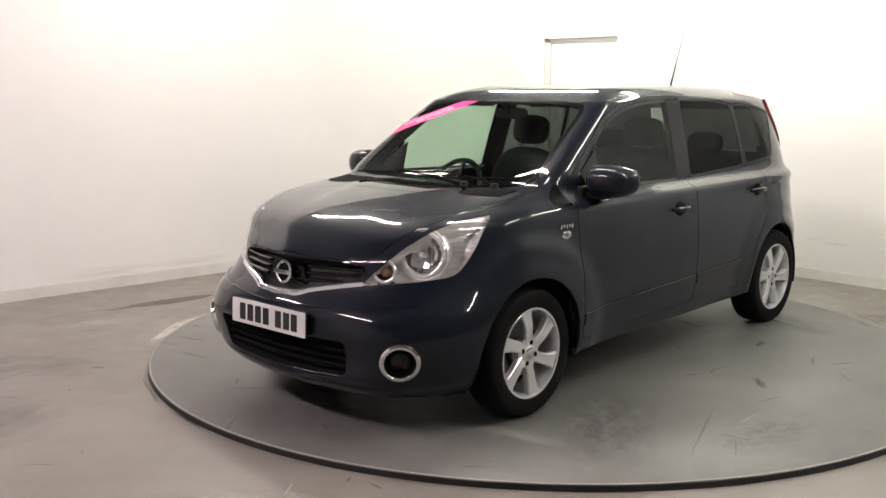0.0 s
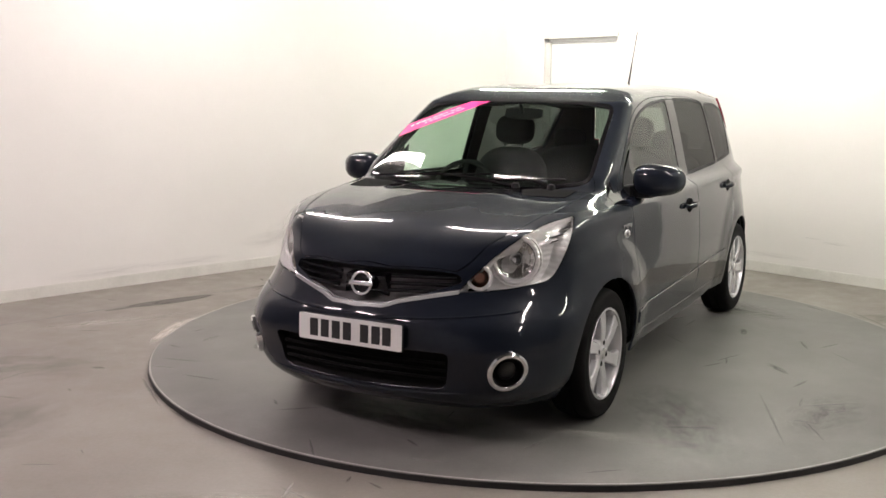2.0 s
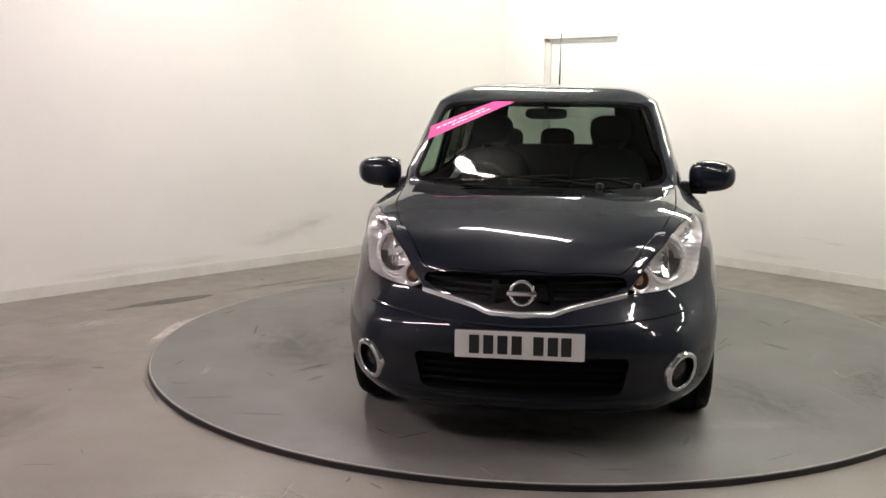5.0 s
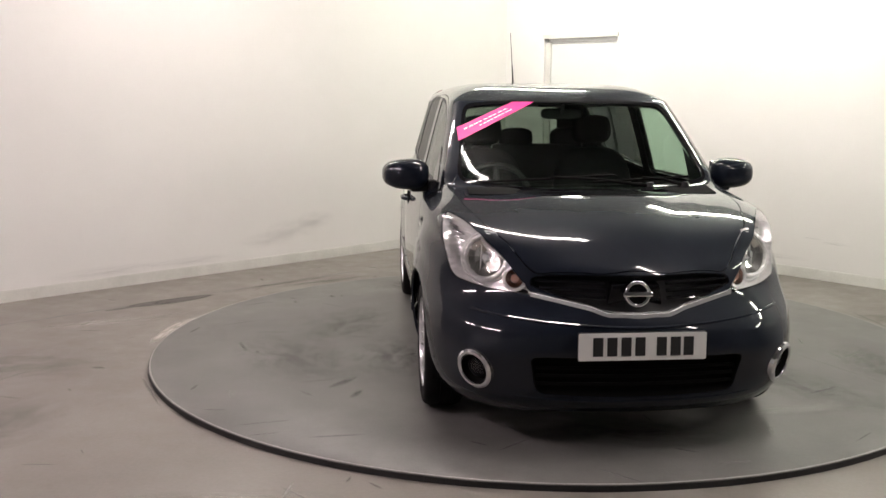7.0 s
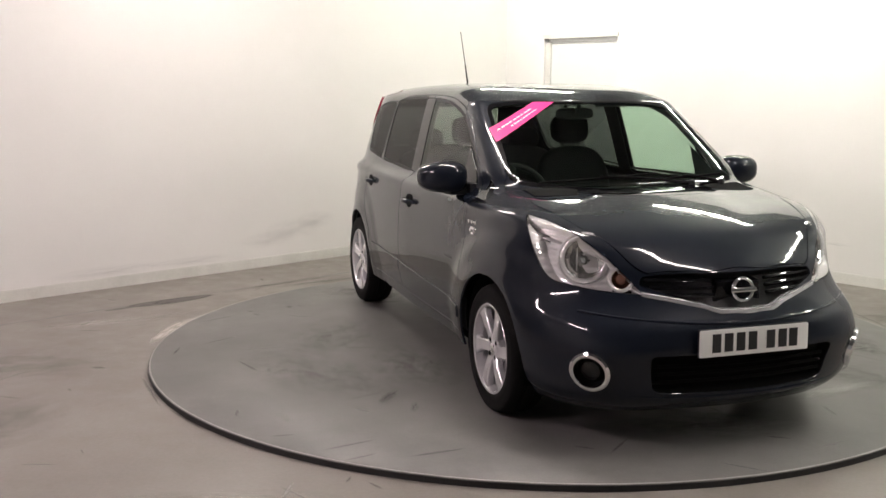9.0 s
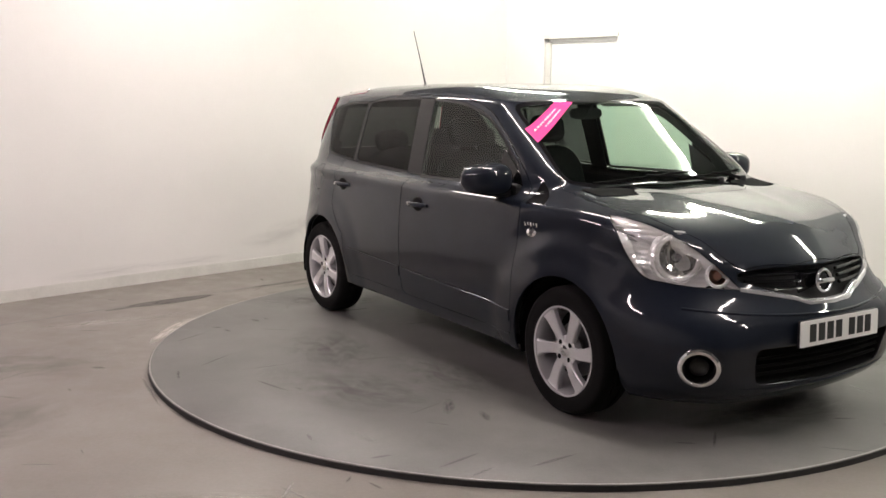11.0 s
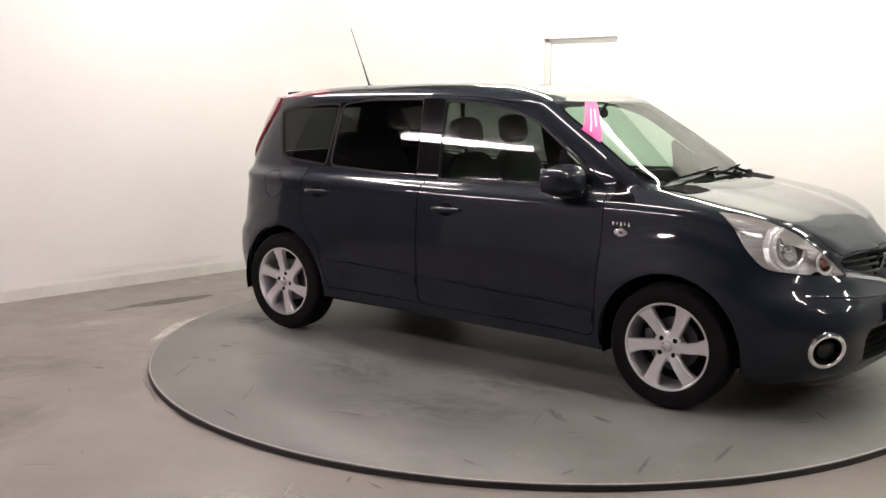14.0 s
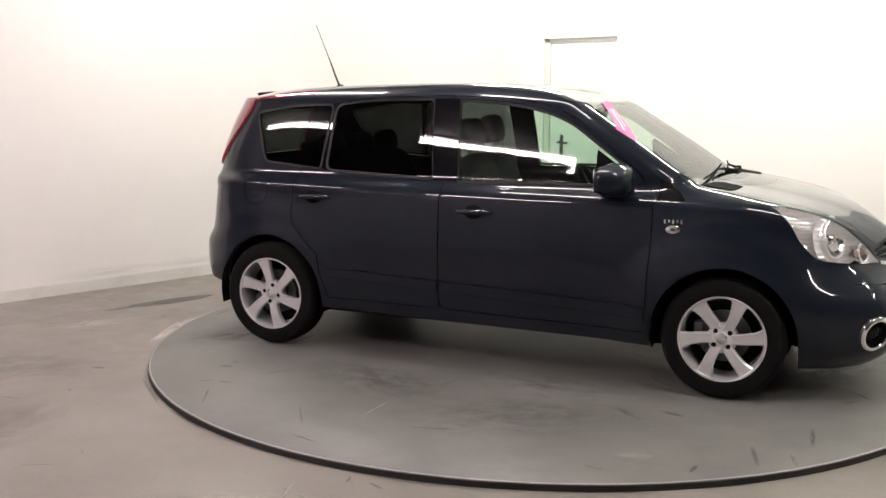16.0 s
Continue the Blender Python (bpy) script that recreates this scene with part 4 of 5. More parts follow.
def aimed(bm, at, d, spin=0.0):
    """Turn a body that was made along +y so that it looks along d, and set it at a place."""
    m = Matrix.Translation(at) @ Vector(d).to_track_quat("Y", "Z").to_matrix().to_4x4() @ pose(0, 0, 0, 0, spin, 0)
    bmesh.ops.transform(bm, matrix=m, verts=bm.verts[:])
    return bm


M_LAMPSILVER = material("lamp_reflector", (0.66, 0.65, 0.63), 0.12, 1.0)
M_LAMPFRAME = material("satin_silver_bezel", (0.88, 0.87, 0.87), 0.13, 0.60)
# moulded ribs across the reflector housing
nt_l = M_LAMPFRAME.node_tree
rib_at = nt_l.nodes.new("ShaderNodeTexCoord")
rib = nt_l.nodes.new("ShaderNodeTexWave")
rib.bands_direction = "Z"
rib.inputs["Scale"].default_value = 14.0
rib.inputs["Distortion"].default_value = 0.6
rib_bump = nt_l.nodes.new("ShaderNodeBump")
rib_bump.inputs["Strength"].default_value = 0.3
rib_bump.inputs["Distance"].default_value = 0.006
nt_l.links.new(rib_at.outputs["Object"], rib.inputs["Vector"])
nt_l.links.new(rib.outputs["Fac"], rib_bump.inputs["Height"])
nt_l.links.new(rib_bump.outputs[0], nt_l.nodes["Principled BSDF"].inputs["Normal"])


def build_headlight(s):
    on = lambda c: c.y * s > 0
    faces = faces_of(LAMP, on)
    lamp = sheet("headlight", faces, SHADE, M_LAMPFRAME, car, "large clear headlight with chrome reflectors", 0.003, 0.004, -0.082)
    sheet("lens", faces, SHADE, M_LENS, lamp, "clear plastic lens", 0.001, 0.004, 0.0)
    p, n = nose_frame(0.615 * s, 0.805)
    d = (n + Vector((0.5, 0, 0))).normalized()
    main = p - n * 0.062
    dish = [(0.0, -0.020), (0.03, -0.019), (0.06, -0.011), (0.080, 0.002), (0.090, 0.014)]
    part("main_reflector", aimed(lathe(dish, 16), main, d), M_LAMPSILVER, lamp, "bright faceted reflector bowl", smooth=False)
    part("main_bezel", aimed(bezel_ring(0.093, 0.010), main + d * 0.014, d), M_LAMPFRAME, lamp, "chrome bezel ring")
    part("bowl_surround", aimed(lathe([(0.100, 0.006), (0.108, 0.012), (0.116, 0.004), (0.117, -0.03)], 40), main, d), M_LAMPFRAME, lamp, "satin silver surround")
    part("bulb_shield", aimed(lathe([(0.0, 0.016), (0.016, 0.014), (0.024, 0.004), (0.024, -0.03)], 24), main, d), M_CHROME, lamp, "chrome bulb shield")
    for k in (-1, 0, 1):
        part("reflector_facet", aimed(box(0.0035, 0.02, 0.14 - 0.03 * abs(k), 0.001, (0.030 * k, -0.026 + 0.006 * abs(k), 0)), main, d), M_LAMPFRAME, lamp)
    p, n = nose_frame(0.488 * s, 0.729)
    ind = p - n * 0.036
    part("indicator_reflector", aimed(lathe([(0.0, -0.03), (0.025, -0.024), (0.040, 0.0), (0.046, 0.014)], 32), ind, d), M_LAMPSILVER, lamp, "small round indicator reflector")
    part("indicator_bezel", aimed(bezel_ring(0.047, 0.008), ind + d * 0.014, d), M_LAMPFRAME, lamp, "chrome bezel ring")
    part("indicator_bulb", aimed(lathe([(0.0, 0.014), (0.018, 0.010), (0.026, -0.004), (0.024, -0.03)], 20), ind, d), M_AMBER, lamp, "amber indicator bulb")
    # bright fins between the bowls and the outer corner
    for k in range(4):
        p = Vector((1.592 - 0.036 * k, (0.660 + 0.014 * k) * s, 0.842 + 0.026 * k))
        part("reflector_fin", aimed(box(0.075 - 0.012 * k, 0.024, 0.008, 0.003), p, d, 18 * s), M_CHROME, lamp, "bright fin")


for side in (1, -1):
    build_headlight(side)


def build_grille():
    g = sheet("grille", faces_of(GRILLE), SHADE, M_BLACK, car, "black upper grille with slim bars", 0.0, 0.004, -0.055)
    for z, reach in ((0.722, 0.40), (0.694, 0.385), (0.666, 0.33)):
        for s in (1, -1):
            pts = [(surf_x(y, z) - 0.014, y * s, z - 0.030 * (0.4 - y) * 0.35) for y in np.linspace(0.128, reach, 8)]
            part("grille_bar", tube(pts, 0.0085, 8), M_GLOSSBLACK, g, "gloss black bar")
    # bright strip along the lower edge, stepping down in the middle
    line = [(-0.425, 0.668), (-0.36, 0.657), (-0.28, 0.642), (-0.19, 0.624), (-0.155, 0.611), (-0.125, 0.603), (0.0, 0.600), (0.125, 0.603), (0.155, 0.611), (0.19, 0.624), (0.28, 0.642), (0.36, 0.657), (0.425, 0.668)]
    bm = bmesh.new()
    rows = []
    for y, z in line:
        x = surf_x(y, z)
        rows.append([bm.verts.new((x + dx, y, z + dz)) for dx, dz in ((-0.03, 0.012), (-0.004, 0.012), (0.004, 0.008), (0.006, -0.006), (0.0, -0.012), (-0.02, -0.013))])
    for p, q in zip(rows, rows[1:]):
        for i in range(len(p) - 1):
            bm.faces.new((p[i], p[i + 1], q[i + 1], q[i]))
    part("grille_strip", bm, M_BRIGHT, g, "chrome strip")
    shield = prism([(-0.115, 0.0), (-0.10, -0.035), (0.10, -0.035), (0.115, 0.0), (0.100, 0.085), (-0.100, 0.085)], 0.06, 0.006)
    part("emblem_panel", shield, M_GLOSSBLACK, g, "gloss black panel", pose_m=pose(1.972, 0.0, 0.638, 0, 0, 0) @ pose(0, 0, 0, 0, 0, -90) @ pose(0, 0, 0, -8, 0, 0))
    emblem = part("emblem", aimed(bezel_ring(0.047, 0.0075), (2.074, 0, 0.683), (1, 0, 0.16)), M_CHROME, g, "chrome ring emblem with a bar")
    part("emblem_bar", aimed(box(0.122, 0.012, 0.021, 0.004), (2.078, 0, 0.683), (1, 0, 0.16)), M_CHROME, emblem)
    part("emblem_disc", aimed(lathe([(0.0, 0.0), (0.044, 0.0), (0.044, -0.008)], 32), (2.070, 0, 0.683), (1, 0, 0.16)), M_GLOSSBLACK, emblem)


build_grille()


def build_lower_grille():
    g = sheet("lower_grille", faces_of(LOWER), SHADE, M_LINER, car, "black lower bumper grille", 0.0, 0.004, -0.06)
    for z in (0.385, 0.35, 0.315):
        pts = [(surf_x(y, z) - 0.022, y, z) for y in np.linspace(-0.41, 0.41, 18)]
        part("grille_bar", tube(pts, 0.008, 6), M_LINER, g, "black plastic bar")
    # number plate on its holder, the characters as plain bars
    back = prism(rounded([(-0.262, -0.058), (0.262, -0.058), (0.262, 0.058), (-0.262, 0.058)], 0.008, 3), 0.010)
    m = pose(2.158, 0, 0.490) @ pose(0, 0, 0, 0, -2, 0) @ pose(0, 0, 0, 0, 0, -90)
    holder = part("plate_holder", back, M_BLACK, car, pose_m=m)
    plate = part("number_plate", prism(rounded([(-0.26, -0.0555), (0.26, -0.0555), (0.26, 0.0555), (-0.26, 0.0555)], 0.008, 3), 0.004), M_PLATE, car, "white number plate with dark bars", pose_m=m @ pose(0, 0.0102, 0))
    for i, u in enumerate((-0.181, -0.124, -0.067, -0.010, 0.077, 0.134, 0.187)):
        bm = box(0.041, 0.0022, 0.076, 0.0005, (-u, 0.0048, 0), 1)
        part("dark_bar", bm, M_INK, plate, "plain black bar")
    part("mounting_pad", box(0.34, 0.03, 0.05, 0.006, (0, -0.012, 0.0)), M_BLACK, car, pose_m=m)


build_lower_grille()


def build_bumper_folds():
    """The fold above the number plate and the lip under the lower grille."""
    ys = np.linspace(-0.66, 0.66, 41)
    fold = [(surf_x(y, z) - 0.004, y, z) for y, z in ((y, 0.560 + 0.035 * (abs(y) / 0.66) ** 2) for y in ys)]
    part("bumper_fold", tube(fold, 0.0075, 8), M_PAINT, car)
    ys = np.linspace(-0.50, 0.50, 31)
    lip = [(surf_x(y, z) - 0.002, y, z) for y, z in ((y, 0.243 + 0.02 * (abs(y) / 0.5) ** 3) for y in ys)]
    part("bumper_lip", tube(lip, [0.003 + 0.006 * (1 - (abs(y) / 0.5) ** 4) for y in ys], 8), M_PAINT, car)


build_bumper_folds()


def build_fog_lamp(s):
    at, d = nose_frame(0.652 * s, 0.362)
    at = at + d * 0.004
    ring = lathe([(0.064, -0.05), (0.064, 0.0), (0.069, 0.007), (0.080, 0.007), (0.088, 0.0), (0.090, -0.03)], 44)
    f = part("fog_lamp", aimed(ring, at, d), M_CHROME, car, "round fog lamp in a silver ring")
    part("recess", aimed(lathe([(0.064, 0.003), (0.060, -0.035), (0.045, -0.05), (0.0, -0.052)], 36), at, d), M_LINER, f)
    part("lamp_bowl", aimed(lathe([(0.0, -0.042), (0.025, -0.036), (0.038, -0.020), (0.041, -0.018)], 32), at + d * 0.004, d), M_GLOSSBLACK, f, "small dark reflector")
    part("lens", aimed(lathe([(0.0, -0.006), (0.02, -0.0075), (0.042, -0.016), (0.046, -0.02)], 32), at, d), M_LENS, f, "clear lens")


for side in (1, -1):
    build_fog_lamp(side)


def build_mirror(s):
    bm = bmesh.new()
    bmesh.ops.create_uvsphere(bm, u_segments=28, v_segments=18, radius=1.0)
    for v in bm.verts:
        x, y, z = v.co
        e = 2 / 2.8
        sup = lambda t: math.copysign(abs(t) ** e, t)
        X, Y, Z = sup(x) * 0.098, sup(y) * 0.118, sup(z) * 0.078
        X *= 1.0 if X > 0 else 0.62
        k = (Y + 0.118) / 0.236
        Z *= 1.12 - 0.22 * k
        X -= 0.055 * k * k
        v.co = (X, Y * s, Z)
    home = pose(0.762, 0.872 * s, 1.060, 0, 0, -6 * s)
    mir = part("door_mirror", bm, M_PAINT, car, "dark blue door mirror housing", smooth="all", pose_m=home)
    part("mirror_glass", box(0.006, 0.185, 0.115, 0.002, (-0.090, -0.01 * s, 0.0)), M_CHROME, mir, "mirror glass")
    part("mirror_base", box(0.12, 0.13, 0.038, 0.012, (-0.01, -0.085 * s, -0.070)), M_BLACK, mir, "black lower cover")
    part("mirror_foot", box(0.10, 0.05, 0.085, 0.014, (0.03, -0.135 * s, -0.070)), M_BLACK, mir, "black mirror foot")


for side in (1, -1):
    build_mirror(side)


def build_handle(x, z, s):
    y = surf_y(x, z)
    h = empty("door_handle")
    h.parent = car
    h.matrix_basis = pose(x, (y + 0.004) * s, z, 0, 0, 0 if s > 0 else 180)
    # flat dark disc stands in for the shaded hollow behind the grip
    bm = lathe([(0.0, 0.003), (0.030, 0.003), (0.038, 0.0015), (0.040, -0.01)], 28)
    bmesh.ops.scale(bm, vec=(1.35, 1, 1.0), verts=bm.verts[:])
    part("recess_shade", bm, M_LINER, h, "dark disc for the shaded finger recess")
    pts = [(-0.085, 0.004, 0), (-0.070, 0.020, 0.001), (-0.03, 0.030, 0.002), (0.02, 0.031, 0.002), (0.06, 0.024, 0.001), (0.085, 0.004, 0)]
    grip = tube(pts, [0.012, 0.014, 0.015, 0.015, 0.014, 0.011], 10)
    part("grip", grip, M_PAINT, h, "dark blue grip")
    part("lock", box(0.02, 0.012, 0.02, 0.004, (0.098 * -1, 0.004, 0)), M_PAINT, h)


for side in (1, -1):
    build_handle(-0.005, 0.858, side)
    build_handle(-1.000, 0.889, side)


def build_badge(s):
    y = surf_y(1.045, 0.825) + 0.001
    b = empty("wing_badge")
    b.parent = car
    tagged(b, "small silver wing badge")
    b.matrix_basis = pose(1.045, y * s, 0.825, 0, 0, -4 * s if s > 0 else 184)
    disc = lathe([(0.0, 0.004), (0.030, 0.0035), (0.036, 0.0)], 28)
    bmesh.ops.scale(disc, vec=(1.0, 1, 0.62), verts=disc.verts[:])
    part("badge_disc", disc, M_CHROME, b, "silver oval")
    spot = lathe([(0.0, 0.006), (0.012, 0.005), (0.014, 0.002)], 18)
    bmesh.ops.scale(spot, vec=(1, 1, 0.62), verts=spot.verts[:])
    part("badge_spot", spot, M_DARKMETAL, b)
    for k in range(5):
        part("badge_stroke", box(0.010, 0.004, 0.020 - 0.006 * (k % 2), 0.001, (0.040 - 0.020 * k, 0.002, 0.040 + 0.003 * (k % 2))), M_CHROME, b, "silver stroke")


for side in (1, -1):
    build_badge(side)


def build_wipers():
    cowl = bmesh.new()
    rows = []
    for y in np.linspace(-0.60, 0.60, 25):
        rows.append([cowl.verts.new((surf_x(y, z) + dx, y, z + dz)) for z, dx, dz in ((1.004, -0.03, -0.012), (1.008, 0.003, 0.003), (1.016, 0.004, 0.004), (1.028, 0.003, 0.003), (1.032, -0.01, -0.004))])
    for p, q in zip(rows, rows[1:]):
        for i in range(4):
            cowl.faces.new((p[i], p[i + 1], q[i + 1], q[i]))
    part("scuttle_panel", cowl, M_LINER, car, "black plastic scuttle panel")
    for y0, y1, z0, z1, hub in ((-0.52, 0.14, 1.040, 1.070, 0.30), (0.02, 0.52, 1.040, 1.060, 0.48)):
        pts = [(surf_x(y, z) + 0.014, y, z + 0.014) for y, z in zip(np.linspace(y0, y1, 12), np.linspace(z0, z1, 12))]
        w = part("wiper", tube(pts, 0.0055, 6), M_LINER, car, "black wiper blade and arm")
        ym, zm = (y0 + y1) / 2, (z0 + z1) / 2
        arm = [(surf_x(hub, 1.03) + 0.02, hub, 1.036), (surf_x((hub + ym) / 2, 1.05) + 0.018, (hub + ym) / 2, 1.064), (surf_x(ym, zm) + 0.022, ym, zm + 0.024)]
        part("wiper_arm", tube(arm, [0.010, 0.007, 0.005], 8), M_LINER, w)
        part("wiper_pivot", lathe([(0.0, 0.02), (0.016, 0.016), (0.02, 0.0), (0.02, -0.03)], 16, "z"), M_BLACK, w, pose_m=pose(*arm[0]))


build_wipers()


def build_roof_fittings():
    a = part("aerial", tube([(-1.258, 0, 1.505), (-1.285, 0, 1.565), (-1.325, 0, 1.665)], [0.0075, 0.006, 0.0045], 8), M_BLACK, car, "thin black roof aerial")
    part("aerial_mast", tube([(-1.325, 0, 1.665), (-1.425, 0, 1.895)], [0.0032, 0.0024], 6), M_BLACK, a)
    part("aerial_foot", lathe([(0.0, 0.024), (0.016, 0.020), (0.026, 0.006), (0.030, -0.01)], 20, "z"), M_BLACK, a, pose_m=pose(-1.255, 0, 1.500))
    # rear spoiler
    bm = bmesh.new()
    rows = []
    for y in np.linspace(-0.42, 0.42, 21):
        k = 1 - (abs(y) / 0.42) ** 4 * 0.3
        e = 1.545 + 0.075 * k
        prof = [(-1.40, 1.484), (-1.50, 1.487), (-e, 1.481), (-e - 0.008, 1.472), (-e + 0.03, 1.455), (-1.50, 1.445)]
        rows.append([bm.verts.new((x, y, z - 0.012 * (abs(y) / 0.42) ** 3)) for x, z in prof])
    for p, q in zip(rows, rows[1:]):
        for i in range(len(p)):
            bm.faces.new((p[i], p[(i + 1) % len(p)], q[(i + 1) % len(p)], q[i]))
    bm.faces.new(rows[0]), bm.faces.new(rows[-1][::-1])
    part("spoiler", bm, M_PAINT, car, "dark blue roof spoiler")
    # pink strip across the passenger's upper corner of the screen, with lines of unreadable print
    film = part("sunstrip", patch((-0.603, 1.232), (-0.165, 1.428), (-0.285, 1.428), (-0.603, 1.296), 0.004, 16, 4), M_PINK, car, "bright pink diagonal sales strip")
    for v, lo, hi in ((0.34, 0.30, 0.78), (0.62, 0.10, 0.78)):
        for k in range(9):
            u0 = lo + (hi - lo) * k / 9
            u1 = u0 + (hi - lo) / 9 * (0.8 if k % 3 else 0.62)
            edge = lambda u, vv: tuple((1 - vv) * p + vv * q for p, q in zip(((1 - u) * -0.603 + u * -0.165, (1 - u) * 1.232 + u * 1.428), ((1 - u) * -0.603 + u * -0.285, (1 - u) * 1.296 + u * 1.428)))
            part("print_bar", patch(edge(u0, v - 0.05), edge(u1, v - 0.05), edge(u1, v + 0.05), edge(u0, v + 0.05), 0.0055, 2, 1), M_WHITE, film, "small white bar")


build_roof_fittings()


def build_underside():
    for wx in (WHEEL_X, -WHEEL_X):
        for s in (1, -1):
            bm = bmesh.new()
            rings = []
            yo = (0.80 if wx > 0 else 0.775) * s
            for k in range(29):
                a = math.radians(-14 + 208 * k / 28)
                r = 0.356
                rings.append([bm.verts.new((wx + rr * math.cos(a), yy, 0.305 + rr * math.sin(a))) for rr, yy in ((r, yo), (r, 0.50 * s), (0.02, 0.50 * s))])
            for p, q in zip(rings, rings[1:]):
                for i in range(2):
                    bm.faces.new((p[i], p[i + 1], q[i + 1], q[i]))
            part("arch_liner", bm, M_LINER, car, "black wheel arch liner", smooth=False)
    part("floor_pan", box(3.2, 1.26, 0.10, 0.03, (0.0, 0, 0.245)), M_LINER, car, "black underbody")
    part("sill_floor", box(1.84, 1.54, 0.05, 0.015, (0.0, 0, 0.262)), M_LINER, car)
    for name, ok, z in (("nose_floor", lambda x: x > 1.66, 0.19), ("tail_floor", lambda x: x < -1.66, 0.35)):
        half = [(x, y) for x, y in plan_ring(z, 40) if ok(x)]
        bm = bmesh.new()
        ring = [(x * 0.985, y * 0.97) for x, y in half] + [(x * 0.985, -y * 0.97) for x, y in half[::-1]]
        ring = [p for i, p in enumerate(ring) if i == 0 or (abs(p[0] - ring[i - 1][0]) + abs(p[1] - ring[i - 1][1])) > 1e-4]
        lo = [bm.verts.new((x, y, z)) for x, y in ring]
        hi = [bm.verts.new((x, y, z + 0.02)) for x, y in ring]
        bm.faces.new(lo), bm.faces.new(hi)
        for i in range(len(lo)):
            bm.faces.new((lo[i], lo[(i + 1) % len(lo)], hi[(i + 1) % len(lo)], hi[i]))
        part(name, bm, M_LINER, car, "black undertray", smooth=False)
    part("engine_bay", box(0.80, 1.0, 0.44, 0.05, (1.50, 0, 0.46)), M_LINER, car)


build_underside()


# ---- cabin ----
def build_lining():
    keep = {BODY, DOOR_F, DOOR_R, PILLAR, SAIL, TAIL, TRIANGLE, FLAP, STRIP_F, STRIP_R}
    low = [f for f in shell.faces if f[TAG] in keep and f.calc_center_median().z < 1.445 and f.calc_center_median().z > 0.30 and f.calc_center_median().x < 1.0 and abs(f.calc_center_median().x - -WHEEL_X) > -1]
    roof = [f for f in shell.faces if f[TAG] in keep and f.calc_center_median().z >= 1.445]
    sheet("cabin_lining", low, SHADE, M_TRIMIN, car, "charcoal plastic cabin lining", 0.0, 0.034, -0.032)
    sheet("headliner", roof, SHADE, M_HEADLINER, car, "grey cloth headliner", 0.0, 0.03, -0.028)


build_lining()


def cushion(sx, sy, sz, power=4.0):
    bm = bmesh.new()
    bmesh.ops.create_uvsphere(bm, u_segments=24, v_segments=16, radius=1.0)
    e = 2 / power
    for v in bm.verts:
        v.co = [math.copysign(abs(c) ** e, c) * h for c, h in zip(v.co, (sx, sy, sz))]
    return bm


def build_seats():
    for y in (0.36, -0.36):
        seat = empty("front_seat")
        seat.parent = car
        tagged(seat, "charcoal cloth front seat")
        seat.matrix_basis = pose(0.10 if y < 0 else -0.05, y, 0.0)
        part("seat_base", cushion(0.27, 0.25, 0.09), M_CLOTH, seat, pose_m=pose(0.06, 0, 0.56, 0, -6, 0))
        part("backrest", cushion(0.075, 0.25, 0.31, 3.0), M_CLOTH, seat, pose_m=pose(-0.21, 0, 0.835, 0, -14, 0))
        part("headrest", cushion(0.055, 0.125, 0.090, 3.2), M_CLOTH, seat, "padded headrest", pose_m=pose(-0.30, 0, 1.245, 0, -10, 0))
        for s in (1, -1):
            part("headrest_post", tube([(-0.262, 0.06 * s, 1.05), (-0.296, 0.06 * s, 1.19)], 0.006, 6), M_CHROME, seat)
        part("seat_foot", box(0.42, 0.38, 0.18, 0.03, (0.02, 0, 0.40)), M_TRIMIN, seat)
    bench = empty("rear_bench")
    bench.parent = car
    tagged(bench, "charcoal cloth rear bench")
    part("seat_base", cushion(0.27, 0.60, 0.09, 5), M_CLOTH, bench, pose_m=pose(-0.72, 0, 0.58, 0, -5, 0))
    part("backrest", cushion(0.08, 0.60, 0.28, 4), M_CLOTH, bench, pose_m=pose(-1.02, 0, 0.84, 0, -14, 0))
    for y in (0.36, 0.0, -0.36):
        part("headrest", cushion(0.05, 0.12, 0.075, 3.0), M_CLOTH, bench, "padded headrest", pose_m=pose(-1.11, y, 1.15, 0, -10, 0))


build_seats()


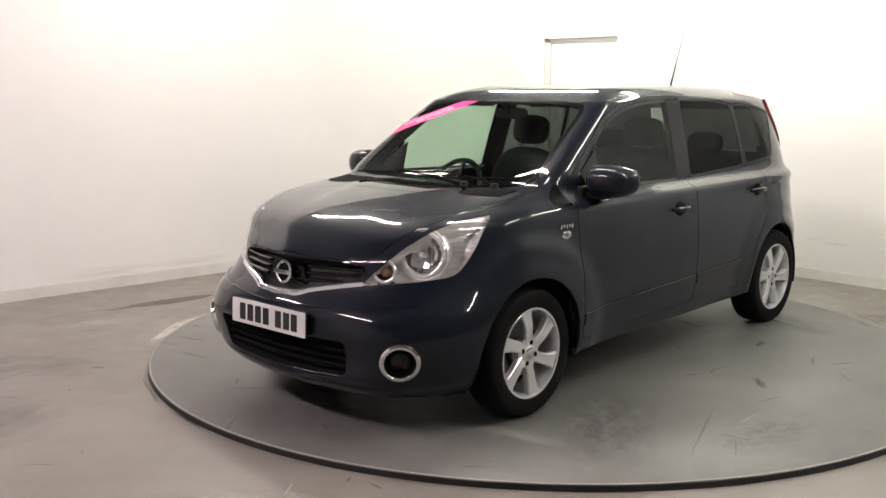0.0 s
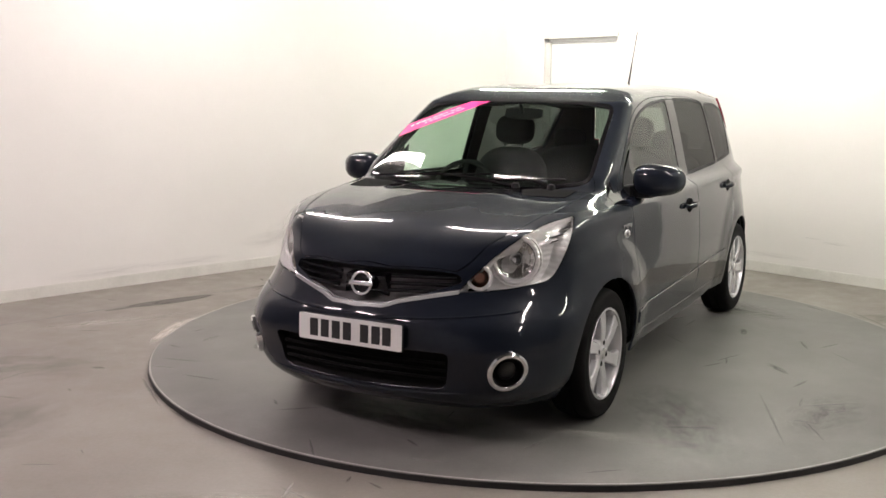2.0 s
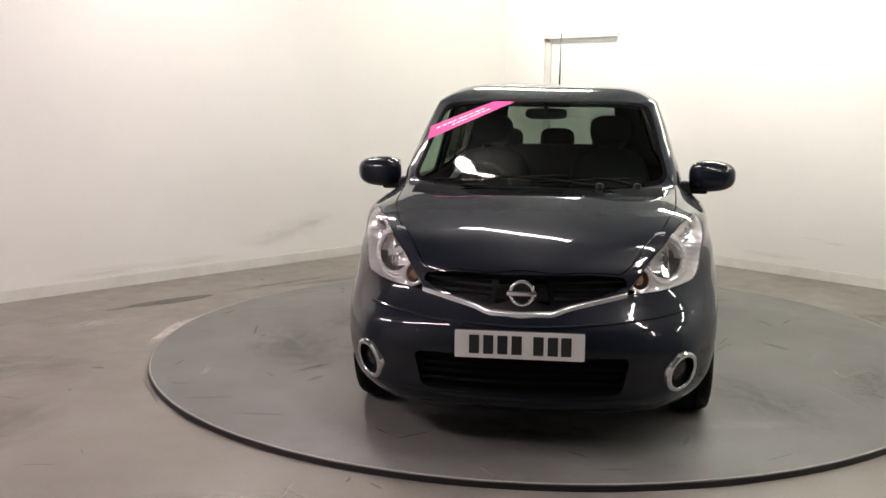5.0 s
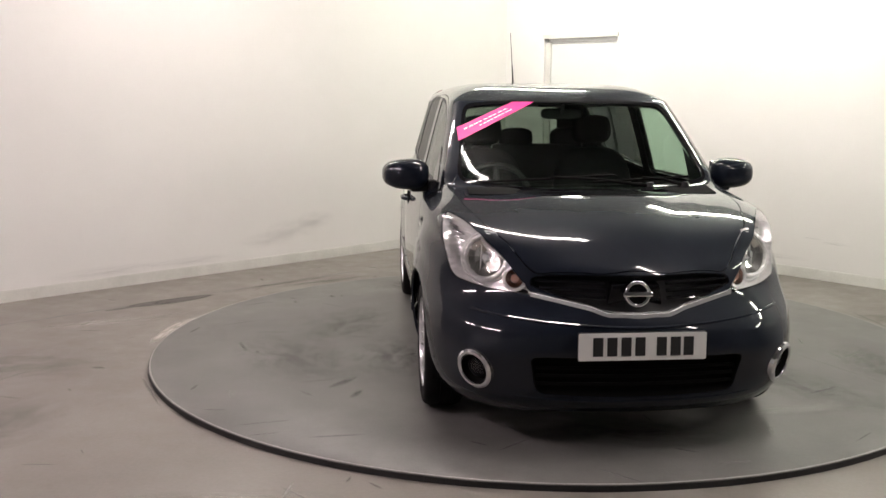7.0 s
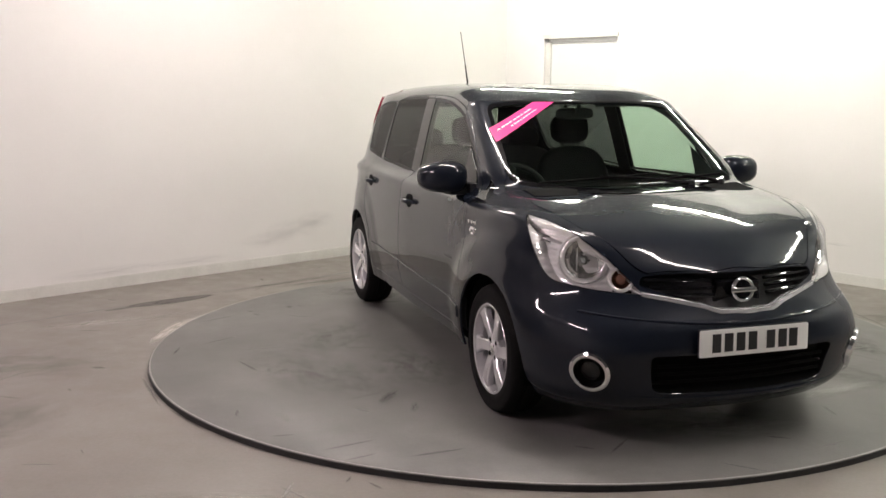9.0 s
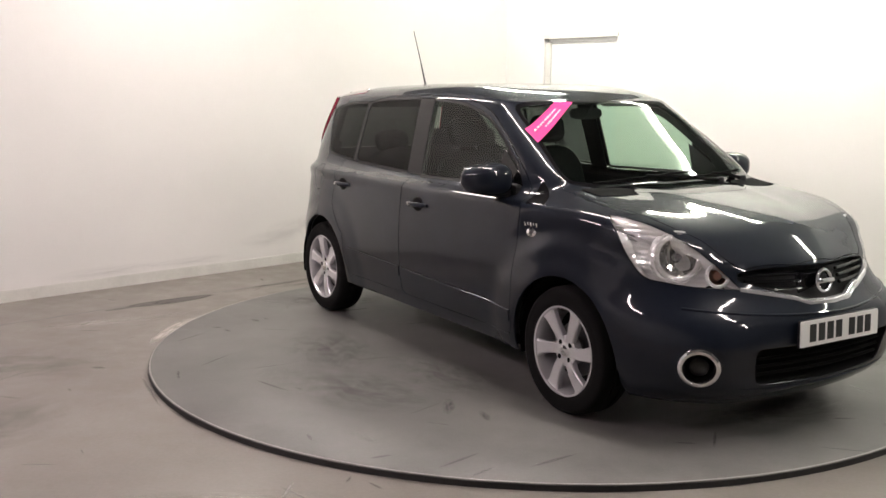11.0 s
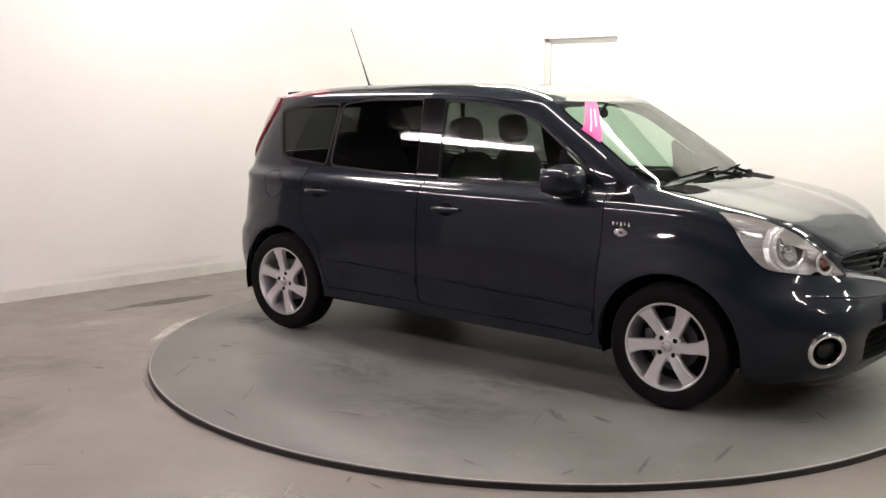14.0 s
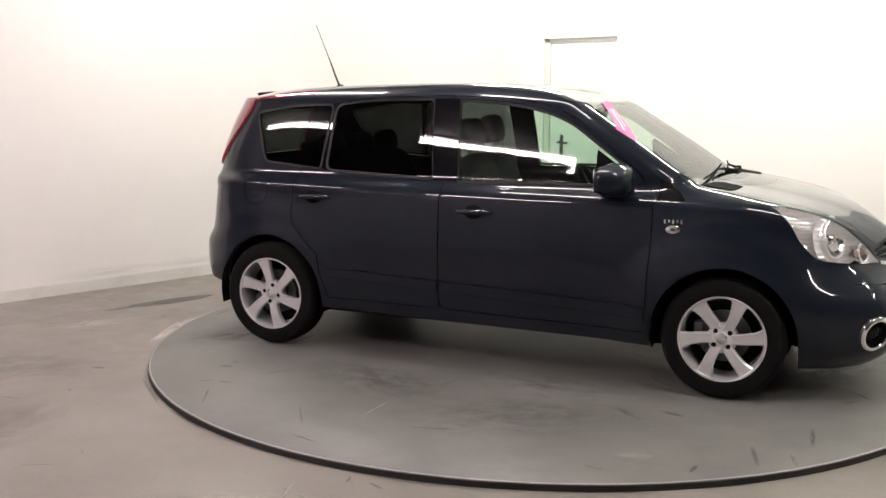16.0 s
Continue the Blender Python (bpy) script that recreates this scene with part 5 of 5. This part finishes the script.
def build_dash():
    bm = bmesh.new()
    rows = []
    for y in np.linspace(-0.66, 0.66, 23):
        bow = 0.10 * (abs(y) / 0.66) ** 2.5
        hood = 0.035 * math.exp(-((y + 0.36) / 0.16) ** 2)
        prof = [(1.10 - bow, 0.99), (0.95 - bow, 0.985), (0.78, 0.97 + hood), (0.70, 0.955 + hood), (0.655, 0.91 + hood), (0.66, 0.80), (0.70, 0.60), (0.80, 0.45)]
        rows.append([bm.verts.new((x, y, z)) for x, z in prof])
    for p, q in zip(rows, rows[1:]):
        for i in range(len(p) - 1):
            bm.faces.new((p[i], p[i + 1], q[i + 1], q[i]))
    dash = part("dashboard", bm, M_TRIMIN, car, "charcoal plastic dashboard")
    part("bulkhead", box(0.02, 1.3, 0.6, 0.004, (1.0, 0, 0.67)), M_LINER, car)
    part("centre_console", box(0.30, 0.24, 0.45, 0.03, (0.60, 0, 0.66)), M_TRIMIN, dash)
    wheel = part("steering_wheel", bezel_ring(0.18, 0.016), M_TRIMIN, car, "black steering wheel", pose_m=pose(0.52, -0.36, 0.925, 0, 0, -90) @ pose(0, 0, 0, 28, 0, 0))
    part("wheel_boss", cushion(0.06, 0.03, 0.05, 3), M_TRIMIN, wheel)
    for a in (0, 180, 270):
        part("wheel_spoke", box(0.14, 0.016, 0.03, 0.005, (0.11, 0, 0)), M_TRIMIN, wheel, pose_m=pose(0, 0, 0, 0, a, 0))
    part("steering_column", tube([(0.50, -0.36, 0.955), (0.72, -0.36, 0.84)], 0.035, 12), M_TRIMIN, wheel.parent)
    m = part("rear_view_mirror", cushion(0.014, 0.115, 0.032, 3.5), M_TRIMIN, car, "black rear-view mirror", pose_m=pose(0.455, 0.0, 1.365, 0, -8, 0))
    part("mirror_stalk", tube([(0.02, 0, 0.0), (0.07, 0, 0.05)], 0.01, 8), M_TRIMIN, m)
    for s in (1, -1):
        part("sun_visor", box(0.10, 0.38, 0.014, 0.006), M_HEADLINER, car, "grey folded sun visor", pose_m=pose(0.41, 0.32 * s, 1.425, 0, 22, 0))


build_dash()


def motions():
    """The turntable and the car on it turn together about the deck's centre."""
    rows_disc, rows_car = [], []
    for t, deg in ((0, -127.05), (1, -120.52), (2, -113.80), (4, -100.08), (6.5, -82.92), (8, -72.58), (9, -65.72), (11.5, -48.76), (13, -38.57), (14, -31.66), (15, -24.82), (16, -18.05)):
        rows_disc.append((float(t), pose(0, 0, 0, 0, 0, deg)))
        rows_car.append((float(t), pose(0, 0, 0, 0, 0, deg) @ pose(-0.113, 0.042, 0)))
    walk(turntable, rows_disc)
    walk(car, rows_car)


motions()
